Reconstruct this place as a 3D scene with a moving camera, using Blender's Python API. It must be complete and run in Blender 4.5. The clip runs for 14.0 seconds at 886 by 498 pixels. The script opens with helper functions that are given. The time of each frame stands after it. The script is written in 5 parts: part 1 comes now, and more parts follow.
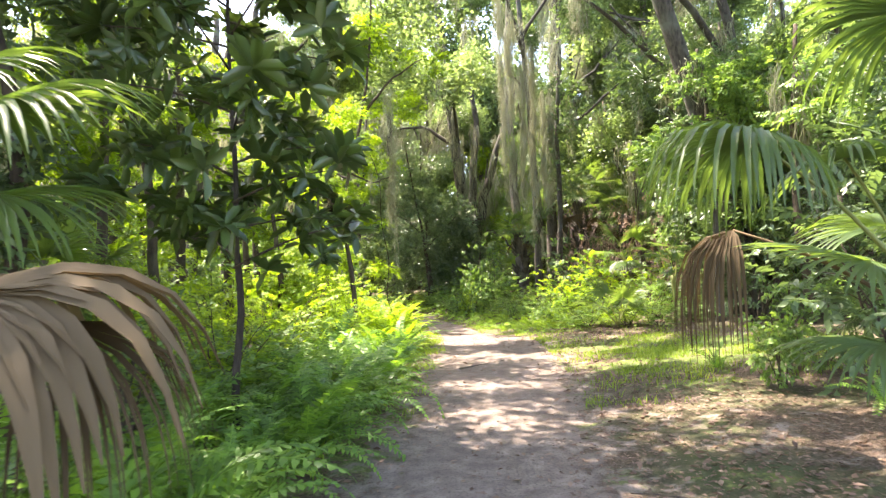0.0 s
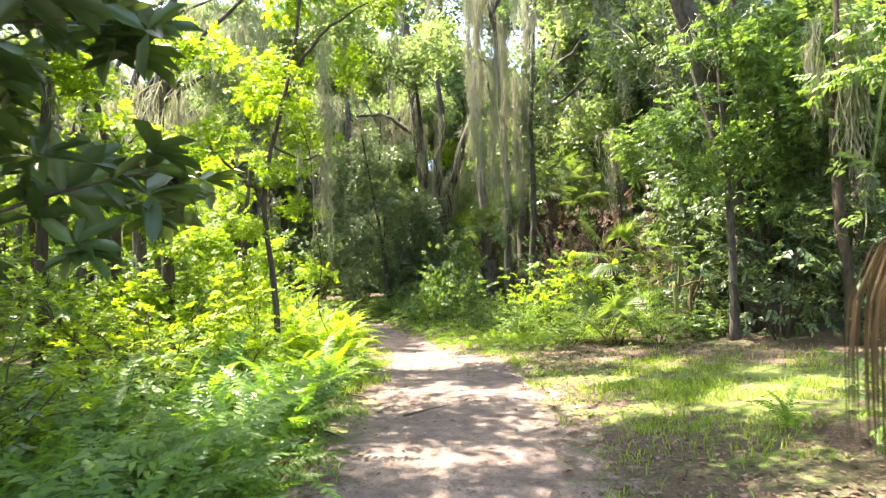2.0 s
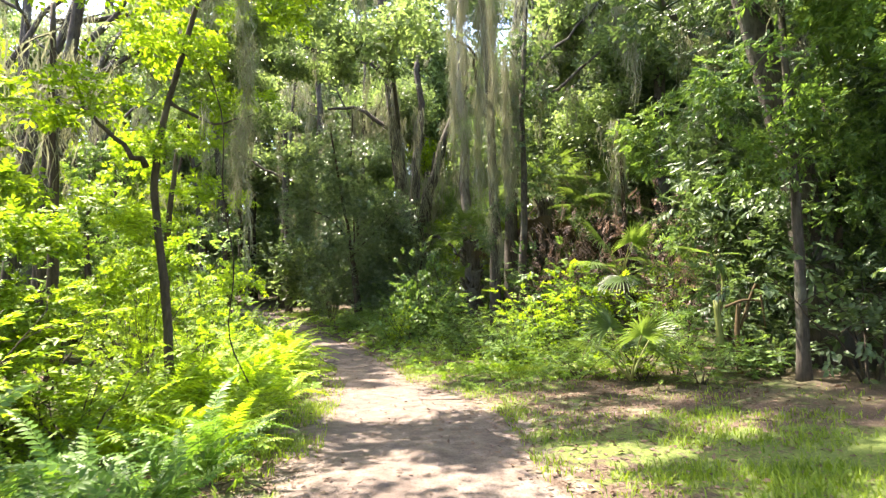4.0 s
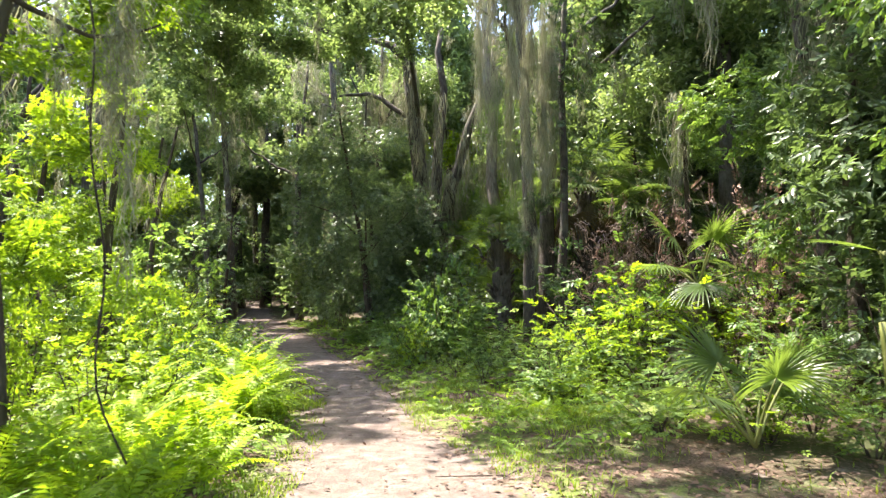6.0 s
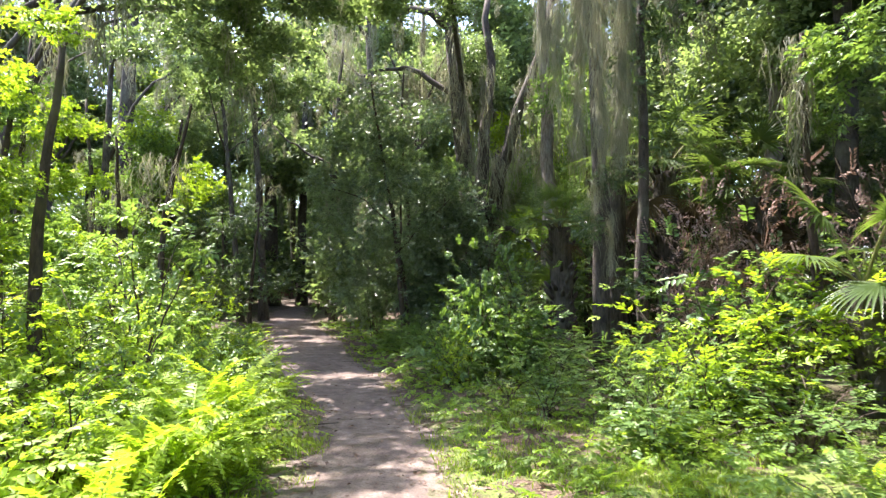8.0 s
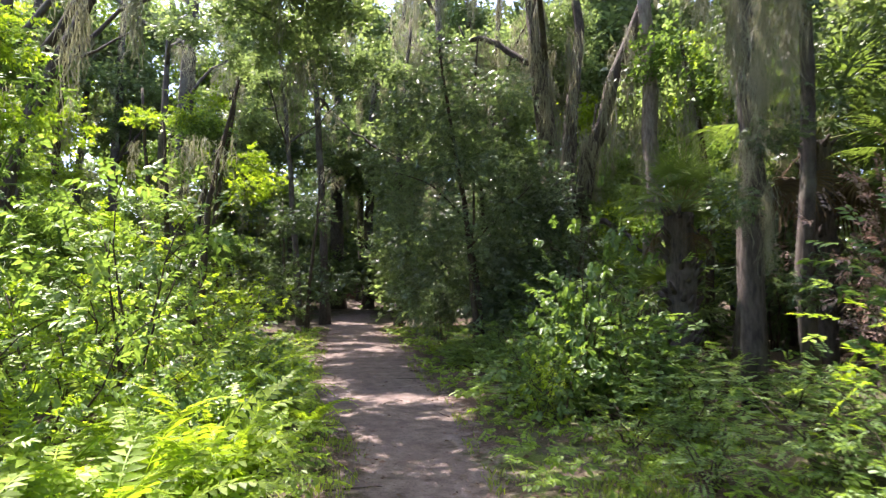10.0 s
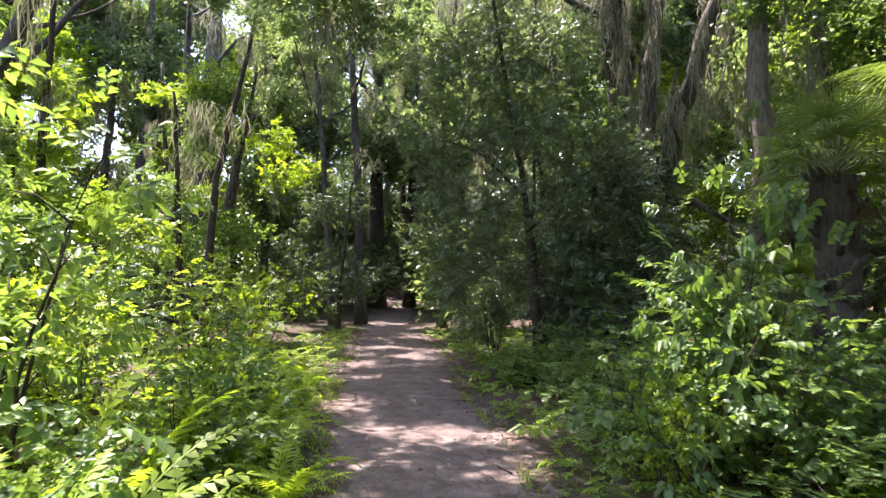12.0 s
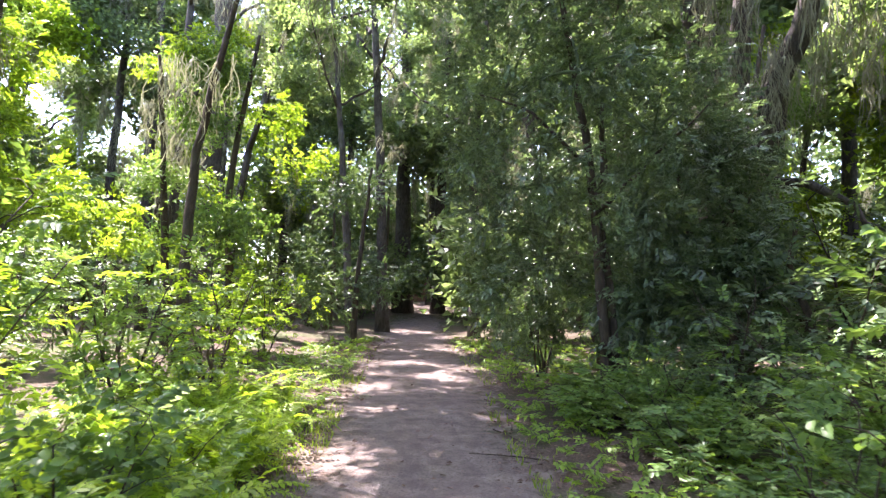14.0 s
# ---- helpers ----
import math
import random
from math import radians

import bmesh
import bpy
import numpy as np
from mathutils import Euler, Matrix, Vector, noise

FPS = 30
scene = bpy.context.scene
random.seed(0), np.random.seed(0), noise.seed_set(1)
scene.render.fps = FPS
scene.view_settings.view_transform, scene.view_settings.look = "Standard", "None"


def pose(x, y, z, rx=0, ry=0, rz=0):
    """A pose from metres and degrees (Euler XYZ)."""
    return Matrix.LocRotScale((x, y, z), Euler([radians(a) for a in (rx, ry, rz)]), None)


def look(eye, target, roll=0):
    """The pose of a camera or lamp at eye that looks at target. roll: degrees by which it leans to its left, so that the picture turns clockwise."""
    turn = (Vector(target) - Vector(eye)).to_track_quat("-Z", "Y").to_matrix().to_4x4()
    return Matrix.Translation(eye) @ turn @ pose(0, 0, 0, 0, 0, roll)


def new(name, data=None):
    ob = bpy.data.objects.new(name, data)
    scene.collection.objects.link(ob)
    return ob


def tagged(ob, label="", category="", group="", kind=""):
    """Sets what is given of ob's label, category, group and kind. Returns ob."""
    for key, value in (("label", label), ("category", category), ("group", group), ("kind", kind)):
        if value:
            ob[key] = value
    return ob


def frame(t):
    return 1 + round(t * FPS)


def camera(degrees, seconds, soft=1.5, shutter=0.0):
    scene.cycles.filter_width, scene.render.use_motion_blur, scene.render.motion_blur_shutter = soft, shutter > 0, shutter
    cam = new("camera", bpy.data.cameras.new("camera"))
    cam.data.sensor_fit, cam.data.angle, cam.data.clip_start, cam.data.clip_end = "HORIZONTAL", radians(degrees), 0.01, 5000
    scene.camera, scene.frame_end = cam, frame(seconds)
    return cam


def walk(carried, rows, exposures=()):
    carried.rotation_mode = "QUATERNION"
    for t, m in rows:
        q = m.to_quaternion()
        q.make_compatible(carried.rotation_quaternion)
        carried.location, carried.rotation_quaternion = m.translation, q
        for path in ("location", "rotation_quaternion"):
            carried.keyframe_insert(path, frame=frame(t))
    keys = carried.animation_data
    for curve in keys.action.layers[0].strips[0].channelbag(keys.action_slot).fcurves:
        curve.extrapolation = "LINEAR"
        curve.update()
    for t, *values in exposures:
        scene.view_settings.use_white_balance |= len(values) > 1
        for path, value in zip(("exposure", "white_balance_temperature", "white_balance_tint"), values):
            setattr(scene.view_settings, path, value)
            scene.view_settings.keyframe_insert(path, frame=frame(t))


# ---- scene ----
cam = camera(70.7, 14.0, 1.35, 0.32)
METRES, EYE, TILT, LEAN, TURN = 19.0, 1.35, 2.5, 2.2, 0.0
ROWS = [
    (0.0, 0.0, 0.0, 0.0, -0.0, -0.0, -0.0),
    (0.5, 0.0006, 0.0348, -0.0018, -1.16, 0.12, -0.32),
    (1.0, 0.0043, 0.0709, -0.0025, -2.13, 0.0, -0.46),
    (1.5, 0.0095, 0.1047, -0.0034, -2.71, 0.26, -0.65),
    (2.0, 0.0144, 0.1402, -0.0035, -3.06, 0.17, -0.67),
    (2.5, 0.0193, 0.1742, -0.0047, -3.67, 0.46, -1.01),
    (5.0, 0.0402, 0.3599, -0.0086, -4.81, 1.29, -1.4),
    (5.5, 0.0443, 0.3952, -0.0092, -2.68, 1.3, -1.43),
    (6.0, 0.0466, 0.4316, -0.0098, -2.32, 1.6, -1.6),
    (6.5, 0.0515, 0.4683, -0.0104, -1.86, 1.57, -1.64),
    (7.0, 0.0509, 0.5032, -0.0123, -1.68, 1.61, -1.85),
    (7.5, 0.0512, 0.5373, -0.0135, 0.19, 1.36, -1.87),
    (10.0, 0.035, 0.7085, -0.0243, 8.38, 1.53, -2.27),
    (10.5, 0.0301, 0.7434, -0.027, 11.56, 1.17, -2.08),
    (11.0, 0.0215, 0.7792, -0.0302, 11.98, 1.24, -2.57),
    (11.5, 0.0178, 0.8141, -0.0319, 12.14, 1.23, -2.52),
    (12.0, 0.0083, 0.8485, -0.0342, 12.53, 1.28, -2.6),
    (12.5, 0.0005, 0.8844, -0.0373, 14.29, 1.27, -2.76),
    (13.0, -0.0097, 0.918, -0.039, 14.58, 1.37, -2.83),
    (13.5, -0.0168, 0.9532, -0.0411, 15.02, 1.52, -2.94),
    (14.0, -0.0267, 0.987, -0.0431, 15.28, 1.68, -3.12),
]
EXPOSURES = [(0.0, 3.1, 7300, 19), (2.5, 3.12, 7200, 17), (5.0, 2.58, 7100, 17), (7.5, 2.66, 6400, 21), (11.0, 2.3, 6500, 31), (14.0, 3.14, 6200, 33)]
walk(cam, [(t, pose(0, 0, EYE, TILT, LEAN, TURN) @ pose(METRES * x, METRES * y, METRES * z, 90 + pitch, roll, yaw)) for t, x, y, z, yaw, pitch, roll in ROWS], EXPOSURES)

# ---- world, sun, exposure ----
SUN_TO = Vector((-0.42, 0.28, 1.0)).normalized()
world = bpy.data.worlds.new("sky")
scene.world = world
world.use_nodes = True
_n = world.node_tree
_sky = _n.nodes.new("ShaderNodeTexSky")
_sky.sky_type, _sky.sun_disc = "NISHITA", False
_sky.sun_elevation = math.asin(SUN_TO.z)
_sky.sun_rotation = math.atan2(SUN_TO.x, SUN_TO.y)
_sky.air_density, _sky.dust_density = 1.0, 1.5
_n.nodes["Background"].inputs["Strength"].default_value = 0.15
_n.links.new(_sky.outputs[0], _n.nodes["Background"].inputs["Color"])
sun = new("sun", bpy.data.lights.new("sun", "SUN"))
sun.data.energy, sun.data.angle, sun.data.color = 3.9, radians(0.53), (1.0, 0.95, 0.85)
sun.matrix_world = look((0, 0, 30) , Vector((0, 0, 30)) - SUN_TO)

# ---- materials ----
def material(name):
    m = bpy.data.materials.new(name)
    m.use_nodes = True
    nt = m.node_tree
    return m, nt, nt.nodes["Principled BSDF"], nt.nodes["Material Output"]


def ramp(nt, fac, stops):
    r = nt.nodes.new("ShaderNodeValToRGB")
    while len(r.color_ramp.elements) < len(stops):
        r.color_ramp.elements.new(0.5)
    for e, (p, c) in zip(r.color_ramp.elements, stops):
        e.position, e.color = p, (*c, 1)
    nt.links.new(fac, r.inputs[0])
    return r.outputs[0]


def noise_tex(nt, scale, detail=4.0, coords=None, rough=0.6):
    t = nt.nodes.new("ShaderNodeTexNoise")
    t.inputs["Scale"].default_value, t.inputs["Detail"].default_value = scale, detail
    t.inputs["Roughness"].default_value = rough
    if coords is None:
        tc = nt.nodes.new("ShaderNodeNewGeometry")
        coords = tc.outputs["Position"]
    nt.links.new(coords, t.inputs["Vector"])
    return t.outputs["Fac"]


def mixed(nt, fac, a, b, mode="MIX"):
    x = nt.nodes.new("ShaderNodeMix")
    x.data_type, x.blend_type = "RGBA", mode
    if isinstance(fac, (int, float)):
        x.inputs[0].default_value = fac
    else:
        nt.links.new(fac, x.inputs[0])
    for sock, v in ((x.inputs[6], a), (x.inputs[7], b)):
        if isinstance(v, tuple):
            sock.default_value = (*v, 1)
        else:
            nt.links.new(v, sock)
    return x.outputs[2]


def maths(nt, op, a, b):
    x = nt.nodes.new("ShaderNodeMath")
    x.operation = op
    for sock, v in zip(x.inputs, (a, b)):
        if isinstance(v, (int, float)):
            sock.default_value = v
        else:
            nt.links.new(v, sock)
    return x.outputs[0]


def bumped(nt, bsdf, height, strength, distance):
    b = nt.nodes.new("ShaderNodeBump")
    b.inputs["Strength"].default_value, b.inputs["Distance"].default_value = strength, distance
    nt.links.new(height, b.inputs["Height"])
    nt.links.new(b.outputs[0], bsdf.inputs["Normal"])


def leaf_material(name, dark, mid, light, rough=0.45, through_light=0.4, glow=(1.5, 1.45, 0.6), patch=0.9, gloss=0.45):
    """Leaf: gloss and pigment that differ from leaf to leaf, and light passing through the blade."""
    m, nt, p, out = material(name)
    geo = nt.nodes.new("ShaderNodeNewGeometry")
    obj = nt.nodes.new("ShaderNodeObjectInfo")
    fac = maths(nt, "MULTIPLY_ADD", noise_tex(nt, patch, 2.0), 0.9)
    fac.node.inputs[2].default_value = -0.2
    both = maths(nt, "ADD", maths(nt, "MULTIPLY", geo.outputs["Random Per Island"], 0.55), maths(nt, "MULTIPLY", fac, 0.55))
    both = maths(nt, "ADD", both, maths(nt, "MULTIPLY", maths(nt, "SUBTRACT", obj.outputs["Random"], 0.5), 0.3))
    col = ramp(nt, both, ((0.1, dark), (0.5, mid), (0.92, light)))
    nt.links.new(col, p.inputs["Base Color"])
    p.inputs["Roughness"].default_value = rough
    p.inputs["Specular IOR Level"].default_value = gloss
    tr = nt.nodes.new("ShaderNodeBsdfTranslucent")
    nt.links.new(mixed(nt, 1.0, col, glow, "MULTIPLY"), tr.inputs["Color"])
    mx = nt.nodes.new("ShaderNodeMixShader")
    mx.inputs[0].default_value = through_light
    nt.links.new(p.outputs[0], mx.inputs[1])
    nt.links.new(tr.outputs[0], mx.inputs[2])
    nt.links.new(mx.outputs[0], out.inputs["Surface"])
    return m


def bark_material(name, dark, light, lichen):
    m, nt, p, out = material(name)
    geo = nt.nodes.new("ShaderNodeNewGeometry")
    mp = nt.nodes.new("ShaderNodeMapping")
    mp.inputs["Scale"].default_value = (1, 1, 0.22)
    nt.links.new(geo.outputs["Position"], mp.inputs["Vector"])
    ridges = noise_tex(nt, 22, 6, mp.outputs[0], 0.7)
    patches = noise_tex(nt, 1.7, 4)
    c = ramp(nt, ridges, ((0.35, dark), (0.65, light)))
    c = mixed(nt, ramp(nt, patches, ((0.5, (0, 0, 0)), (0.68, (0.8, 0.8, 0.8)))), c, lichen)
    nt.links.new(c, p.inputs["Base Color"])
    p.inputs["Roughness"].default_value = 0.92
    bumped(nt, p, ridges, 0.9, 0.03)
    return m


M_LIME = leaf_material("lime_leaf", (0.11, 0.19, 0.018), (0.23, 0.36, 0.03), (0.40, 0.54, 0.055), 0.5, 0.5)
M_MID = leaf_material("green_leaf", (0.075, 0.14, 0.045), (0.145, 0.25, 0.073), (0.26, 0.38, 0.11), 0.42, 0.45)
M_DARK = leaf_material("dark_glossy_leaf", (0.055, 0.09, 0.045), (0.10, 0.155, 0.073), (0.175, 0.25, 0.115), 0.36, 0.4, (1.5, 1.55, 0.7), gloss=0.5)
M_EVERGREEN = leaf_material("evergreen_leaf", (0.07, 0.11, 0.06), (0.14, 0.20, 0.105), (0.25, 0.33, 0.175), 0.28, 0.4, (1.4, 1.5, 0.75), gloss=0.8)
M_MAGNOLIA = leaf_material("magnolia_leaf", (0.035, 0.06, 0.022), (0.06, 0.10, 0.032), (0.11, 0.17, 0.048), 0.3, 0.32, gloss=0.6)
M_OAK = leaf_material("oak_leaf", (0.095, 0.14, 0.07), (0.175, 0.24, 0.115), (0.30, 0.38, 0.18), 0.40, 0.5, (1.4, 1.45, 0.75), patch=0.35)
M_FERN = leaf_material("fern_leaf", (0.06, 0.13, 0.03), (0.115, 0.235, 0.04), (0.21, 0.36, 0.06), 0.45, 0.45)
# yellower new growth; sunlight on the bank is also put into this colour
M_SUNLITFERN = leaf_material("sunlit_fern_leaf", (0.13, 0.22, 0.02), (0.26, 0.40, 0.03), (0.42, 0.56, 0.05), 0.5, 0.55)
M_PALM = leaf_material("palm_leaf", (0.07, 0.115, 0.045), (0.115, 0.18, 0.062), (0.20, 0.275, 0.085), 0.34, 0.5, (1.8, 1.75, 0.6))
M_DEADPALM = leaf_material("dead_palm_leaf", (0.055, 0.038, 0.02), (0.145, 0.105, 0.06), (0.29, 0.22, 0.13), 0.75, 0.25, (1.1, 0.95, 0.7), gloss=0.15)
M_BROWN = leaf_material("dead_leaf", (0.08, 0.05, 0.036), (0.17, 0.11, 0.08), (0.32, 0.235, 0.185), 0.7, 0.2, (1.1, 0.9, 0.7))
M_BRUSH = leaf_material("withered_leaf", (0.15, 0.10, 0.08), (0.29, 0.205, 0.17), (0.46, 0.36, 0.31), 0.7, 0.3, (1.1, 0.95, 0.8))
M_MOSS = leaf_material("grey_moss", (0.19, 0.195, 0.135), (0.30, 0.305, 0.22), (0.44, 0.445, 0.335), 0.8, 0.4, (1.05, 1.05, 0.8))
M_WEED = leaf_material("weed_leaf", (0.11, 0.19, 0.03), (0.19, 0.32, 0.05), (0.33, 0.48, 0.08), 0.5, 0.45)
M_GRASS = leaf_material("grass_blade", (0.10, 0.17, 0.02), (0.19, 0.29, 0.03), (0.33, 0.40, 0.08), 0.55, 0.4)
M_BARK = bark_material("dark_bark", (0.028, 0.022, 0.017), (0.105, 0.086, 0.07), (0.13, 0.133, 0.10))
M_PALEBARK = bark_material("pale_bark", (0.10, 0.08, 0.065), (0.29, 0.25, 0.205), (0.27, 0.28, 0.21))
M_DARKTWIG = bark_material("dark_twig_bark", (0.016, 0.012, 0.009), (0.05, 0.037, 0.027), (0.055, 0.05, 0.035))
M_TWIG = bark_material("twig_bark", (0.03, 0.022, 0.015), (0.09, 0.065, 0.045), (0.09, 0.08, 0.05))
M_BOARD = bark_material("weathered_board", (0.12, 0.065, 0.05), (0.24, 0.14, 0.11), (0.20, 0.13, 0.10))
M_STALK = leaf_material("palm_stalk", (0.09, 0.11, 0.03), (0.17, 0.19, 0.05), (0.30, 0.28, 0.09), 0.6, 0.1)


def ground_material():
    m, nt, p, out = material("trail_soil")
    def attr(name):
        a = nt.nodes.new("ShaderNodeAttribute")
        a.attribute_name = name
        return a.outputs["Fac"]
    fine, mid, broad = noise_tex(nt, 45, 6), noise_tex(nt, 5.5, 5), noise_tex(nt, 0.8, 4)
    dirt = ramp(nt, mid, ((0.3, (0.108, 0.085, 0.071)), (0.5, (0.172, 0.138, 0.117)), (0.72, (0.262, 0.217, 0.187))))
    dirt = mixed(nt, ramp(nt, fine, ((0.36, (0.75, 0.75, 0.75)), (0.5, (0, 0, 0)))), dirt, (0.085, 0.064, 0.054))
    dirt = mixed(nt, ramp(nt, broad, ((0.45, (0, 0, 0)), (0.7, (0.5, 0.5, 0.5)))), dirt, (0.125, 0.095, 0.085))
    floor_ = ramp(nt, fine, ((0.3, (0.035, 0.025, 0.018)), (0.5, (0.09, 0.064, 0.046)), (0.7, (0.19, 0.14, 0.11))))
    turf = ramp(nt, fine, ((0.3, (0.05, 0.08, 0.02)), (0.6, (0.15, 0.19, 0.05)), (0.8, (0.26, 0.23, 0.12))))
    edge = maths(nt, "ADD", attr("trail"), maths(nt, "MULTIPLY", maths(nt, "SUBTRACT", mid, 0.5), 1.9))
    edge = ramp(nt, edge, ((0.38, (0, 0, 0)), (0.62, (1, 1, 1))))
    gr = maths(nt, "ADD", attr("turf"), maths(nt, "MULTIPLY", maths(nt, "ADD", maths(nt, "SUBTRACT", broad, 0.5), maths(nt, "SUBTRACT", mid, 0.5)), 2.3))
    gr = ramp(nt, gr, ((0.4, (0, 0, 0)), (0.65, (1, 1, 1))))
    floor_ = mixed(nt, ramp(nt, broad, ((0.42, (0, 0, 0)), (0.62, (0.85, 0.85, 0.85)))), floor_, (0.05, 0.065, 0.025))
    c = mixed(nt, gr, floor_, turf)
    c = mixed(nt, edge, c, dirt)
    nt.links.new(c, p.inputs["Base Color"])
    p.inputs["Roughness"].default_value = 0.95
    p.inputs["Specular IOR Level"].default_value = 0.2
    bumped(nt, p, maths(nt, "ADD", fine, maths(nt, "MULTIPLY", mid, 2.0)), 0.6, 0.02)
    return m


M_GROUND = ground_material()

# ---- geometry helpers ----
rng = np.random.default_rng(11)


def unit(v):
    v = np.asarray(v, float)
    return v / np.maximum(np.linalg.norm(v, axis=-1, keepdims=True), 1e-9)


class Geo:
    """Collects vertices and triangles and turns them into one mesh."""

    def __init__(self):
        self.v, self.t, self.n = [], [], 0

    def add(self, v, t):
        v, t = np.asarray(v, float).reshape(-1, 3), np.asarray(t, int).reshape(-1, 3)
        self.v.append(v)
        self.t.append(t + self.n)
        self.n += len(v)

    def tube(self, pts, radii, sides=8, rough=0.0, seed=0):
        pts, radii = np.asarray(pts, float), np.asarray(radii, float)
        tan = unit(np.gradient(pts, axis=0))
        ref = np.where(np.abs(tan[:, 2:3]) > 0.8, np.array([[1.0, 0, 0]]), np.array([[0, 0, 1.0]]))
        ref = np.repeat(ref[len(ref) // 2][None], len(pts), 0)
        a = unit(np.cross(tan, ref))
        b = np.cross(tan, a)
        ang = np.linspace(0, 2 * np.pi, sides, endpoint=False)
        rr = radii[:, None] * np.ones(sides)
        if rough:
            g = np.random.default_rng(seed)
            rr = rr * (1 + rough * g.normal(size=sides)[None] * 0.6 + rough * g.normal(size=rr.shape) * 0.5)
        v = pts[:, None] + rr[..., None] * (np.cos(ang)[None, :, None] * a[:, None] + np.sin(ang)[None, :, None] * b[:, None])
        k = len(pts)
        i, j = np.meshgrid(np.arange(k - 1), np.arange(sides), indexing="ij")
        q = (i * sides + j, i * sides + (j + 1) % sides, (i + 1) * sides + (j + 1) % sides, (i + 1) * sides + j)
        t = np.concatenate([np.stack((q[0], q[1], q[2]), -1).reshape(-1, 3), np.stack((q[0], q[2], q[3]), -1).reshape(-1, 3)])
        cap = [[(k - 1) * sides, (k - 1) * sides + s, (k - 1) * sides + s + 1] for s in range(1, sides - 1)]
        cap += [[0, s + 1, s] for s in range(1, sides - 1)]
        self.add(v, np.concatenate([t, np.array(cap)]))

    def ribbons(self, pts, side, width, fold=0.0, up=None, joined=False):
        """pts (N, k, 3), side (N, k, 3) unit, width (N, k); fold: the midrib stands off by that part of the width."""
        n, k = pts.shape[:2]
        off = side * width[..., None] / 2
        if fold:
            mid = pts - up * (width * fold)[..., None]
            v = np.stack((pts - off, mid, pts + off), 2)
            w = 3
        else:
            v, w = np.stack((pts - off, pts + off), 2), 2
        base = (np.arange(n) * k * w)[:, None, None]
        i = (np.arange(k - 1) * w)[None, :, None]
        c = np.arange(w - 1)[None, None, :]
        a = base + i + c
        t = np.concatenate([np.stack((a, a + 1, a + w + 1), -1).reshape(-1, 3), np.stack((a, a + w + 1, a + w), -1).reshape(-1, 3)])
        if joined:  # the strips grow from one point
            firsts = np.zeros(n * k * w, bool)
            firsts.reshape(n, k * w)[:, :w] = True
            t = np.where(firsts[t], 1, t)
            t = t[(t[:, 0] != t[:, 1]) & (t[:, 1] != t[:, 2]) & (t[:, 0] != t[:, 2])]
        self.add(v.reshape(-1, 3), t)

    def sprays(self, centres, along, normal, scale, template):
        """One template of leaves at each centre, turned so that x goes along and z goes to the normal."""
        a = unit(along)
        n_ = normal - a * np.sum(a * normal, -1, keepdims=True)
        n_ = unit(n_)
        s = np.cross(n_, a)
        m = np.stack((a, s, n_), -1)
        tv, tt = template
        v = centres[:, None] + np.einsum("nij,kj->nki", m, tv) * scale[:, None, None]
        t = (np.arange(len(centres)) * len(tv))[:, None, None] + tt[None]
        self.add(v, t)

    def mesh(self, name, mat, smooth=False):
        v, t = np.concatenate(self.v), np.concatenate(self.t)
        me = bpy.data.meshes.new(name)
        me.vertices.add(len(v))
        me.vertices.foreach_set("co", v.astype(np.float32).ravel())
        me.loops.add(len(t) * 3)
        me.loops.foreach_set("vertex_index", t.astype(np.int32).ravel())
        me.polygons.add(len(t))
        me.polygons.foreach_set("loop_start", np.arange(0, len(t) * 3, 3, dtype=np.int32))
        me.polygons.foreach_set("loop_total", np.full(len(t), 3, dtype=np.int32))
        if smooth:
            me.polygons.foreach_set("use_smooth", np.ones(len(t), dtype=bool))
        me.materials.append(mat)
        me.update()
        me.validate()
        return me


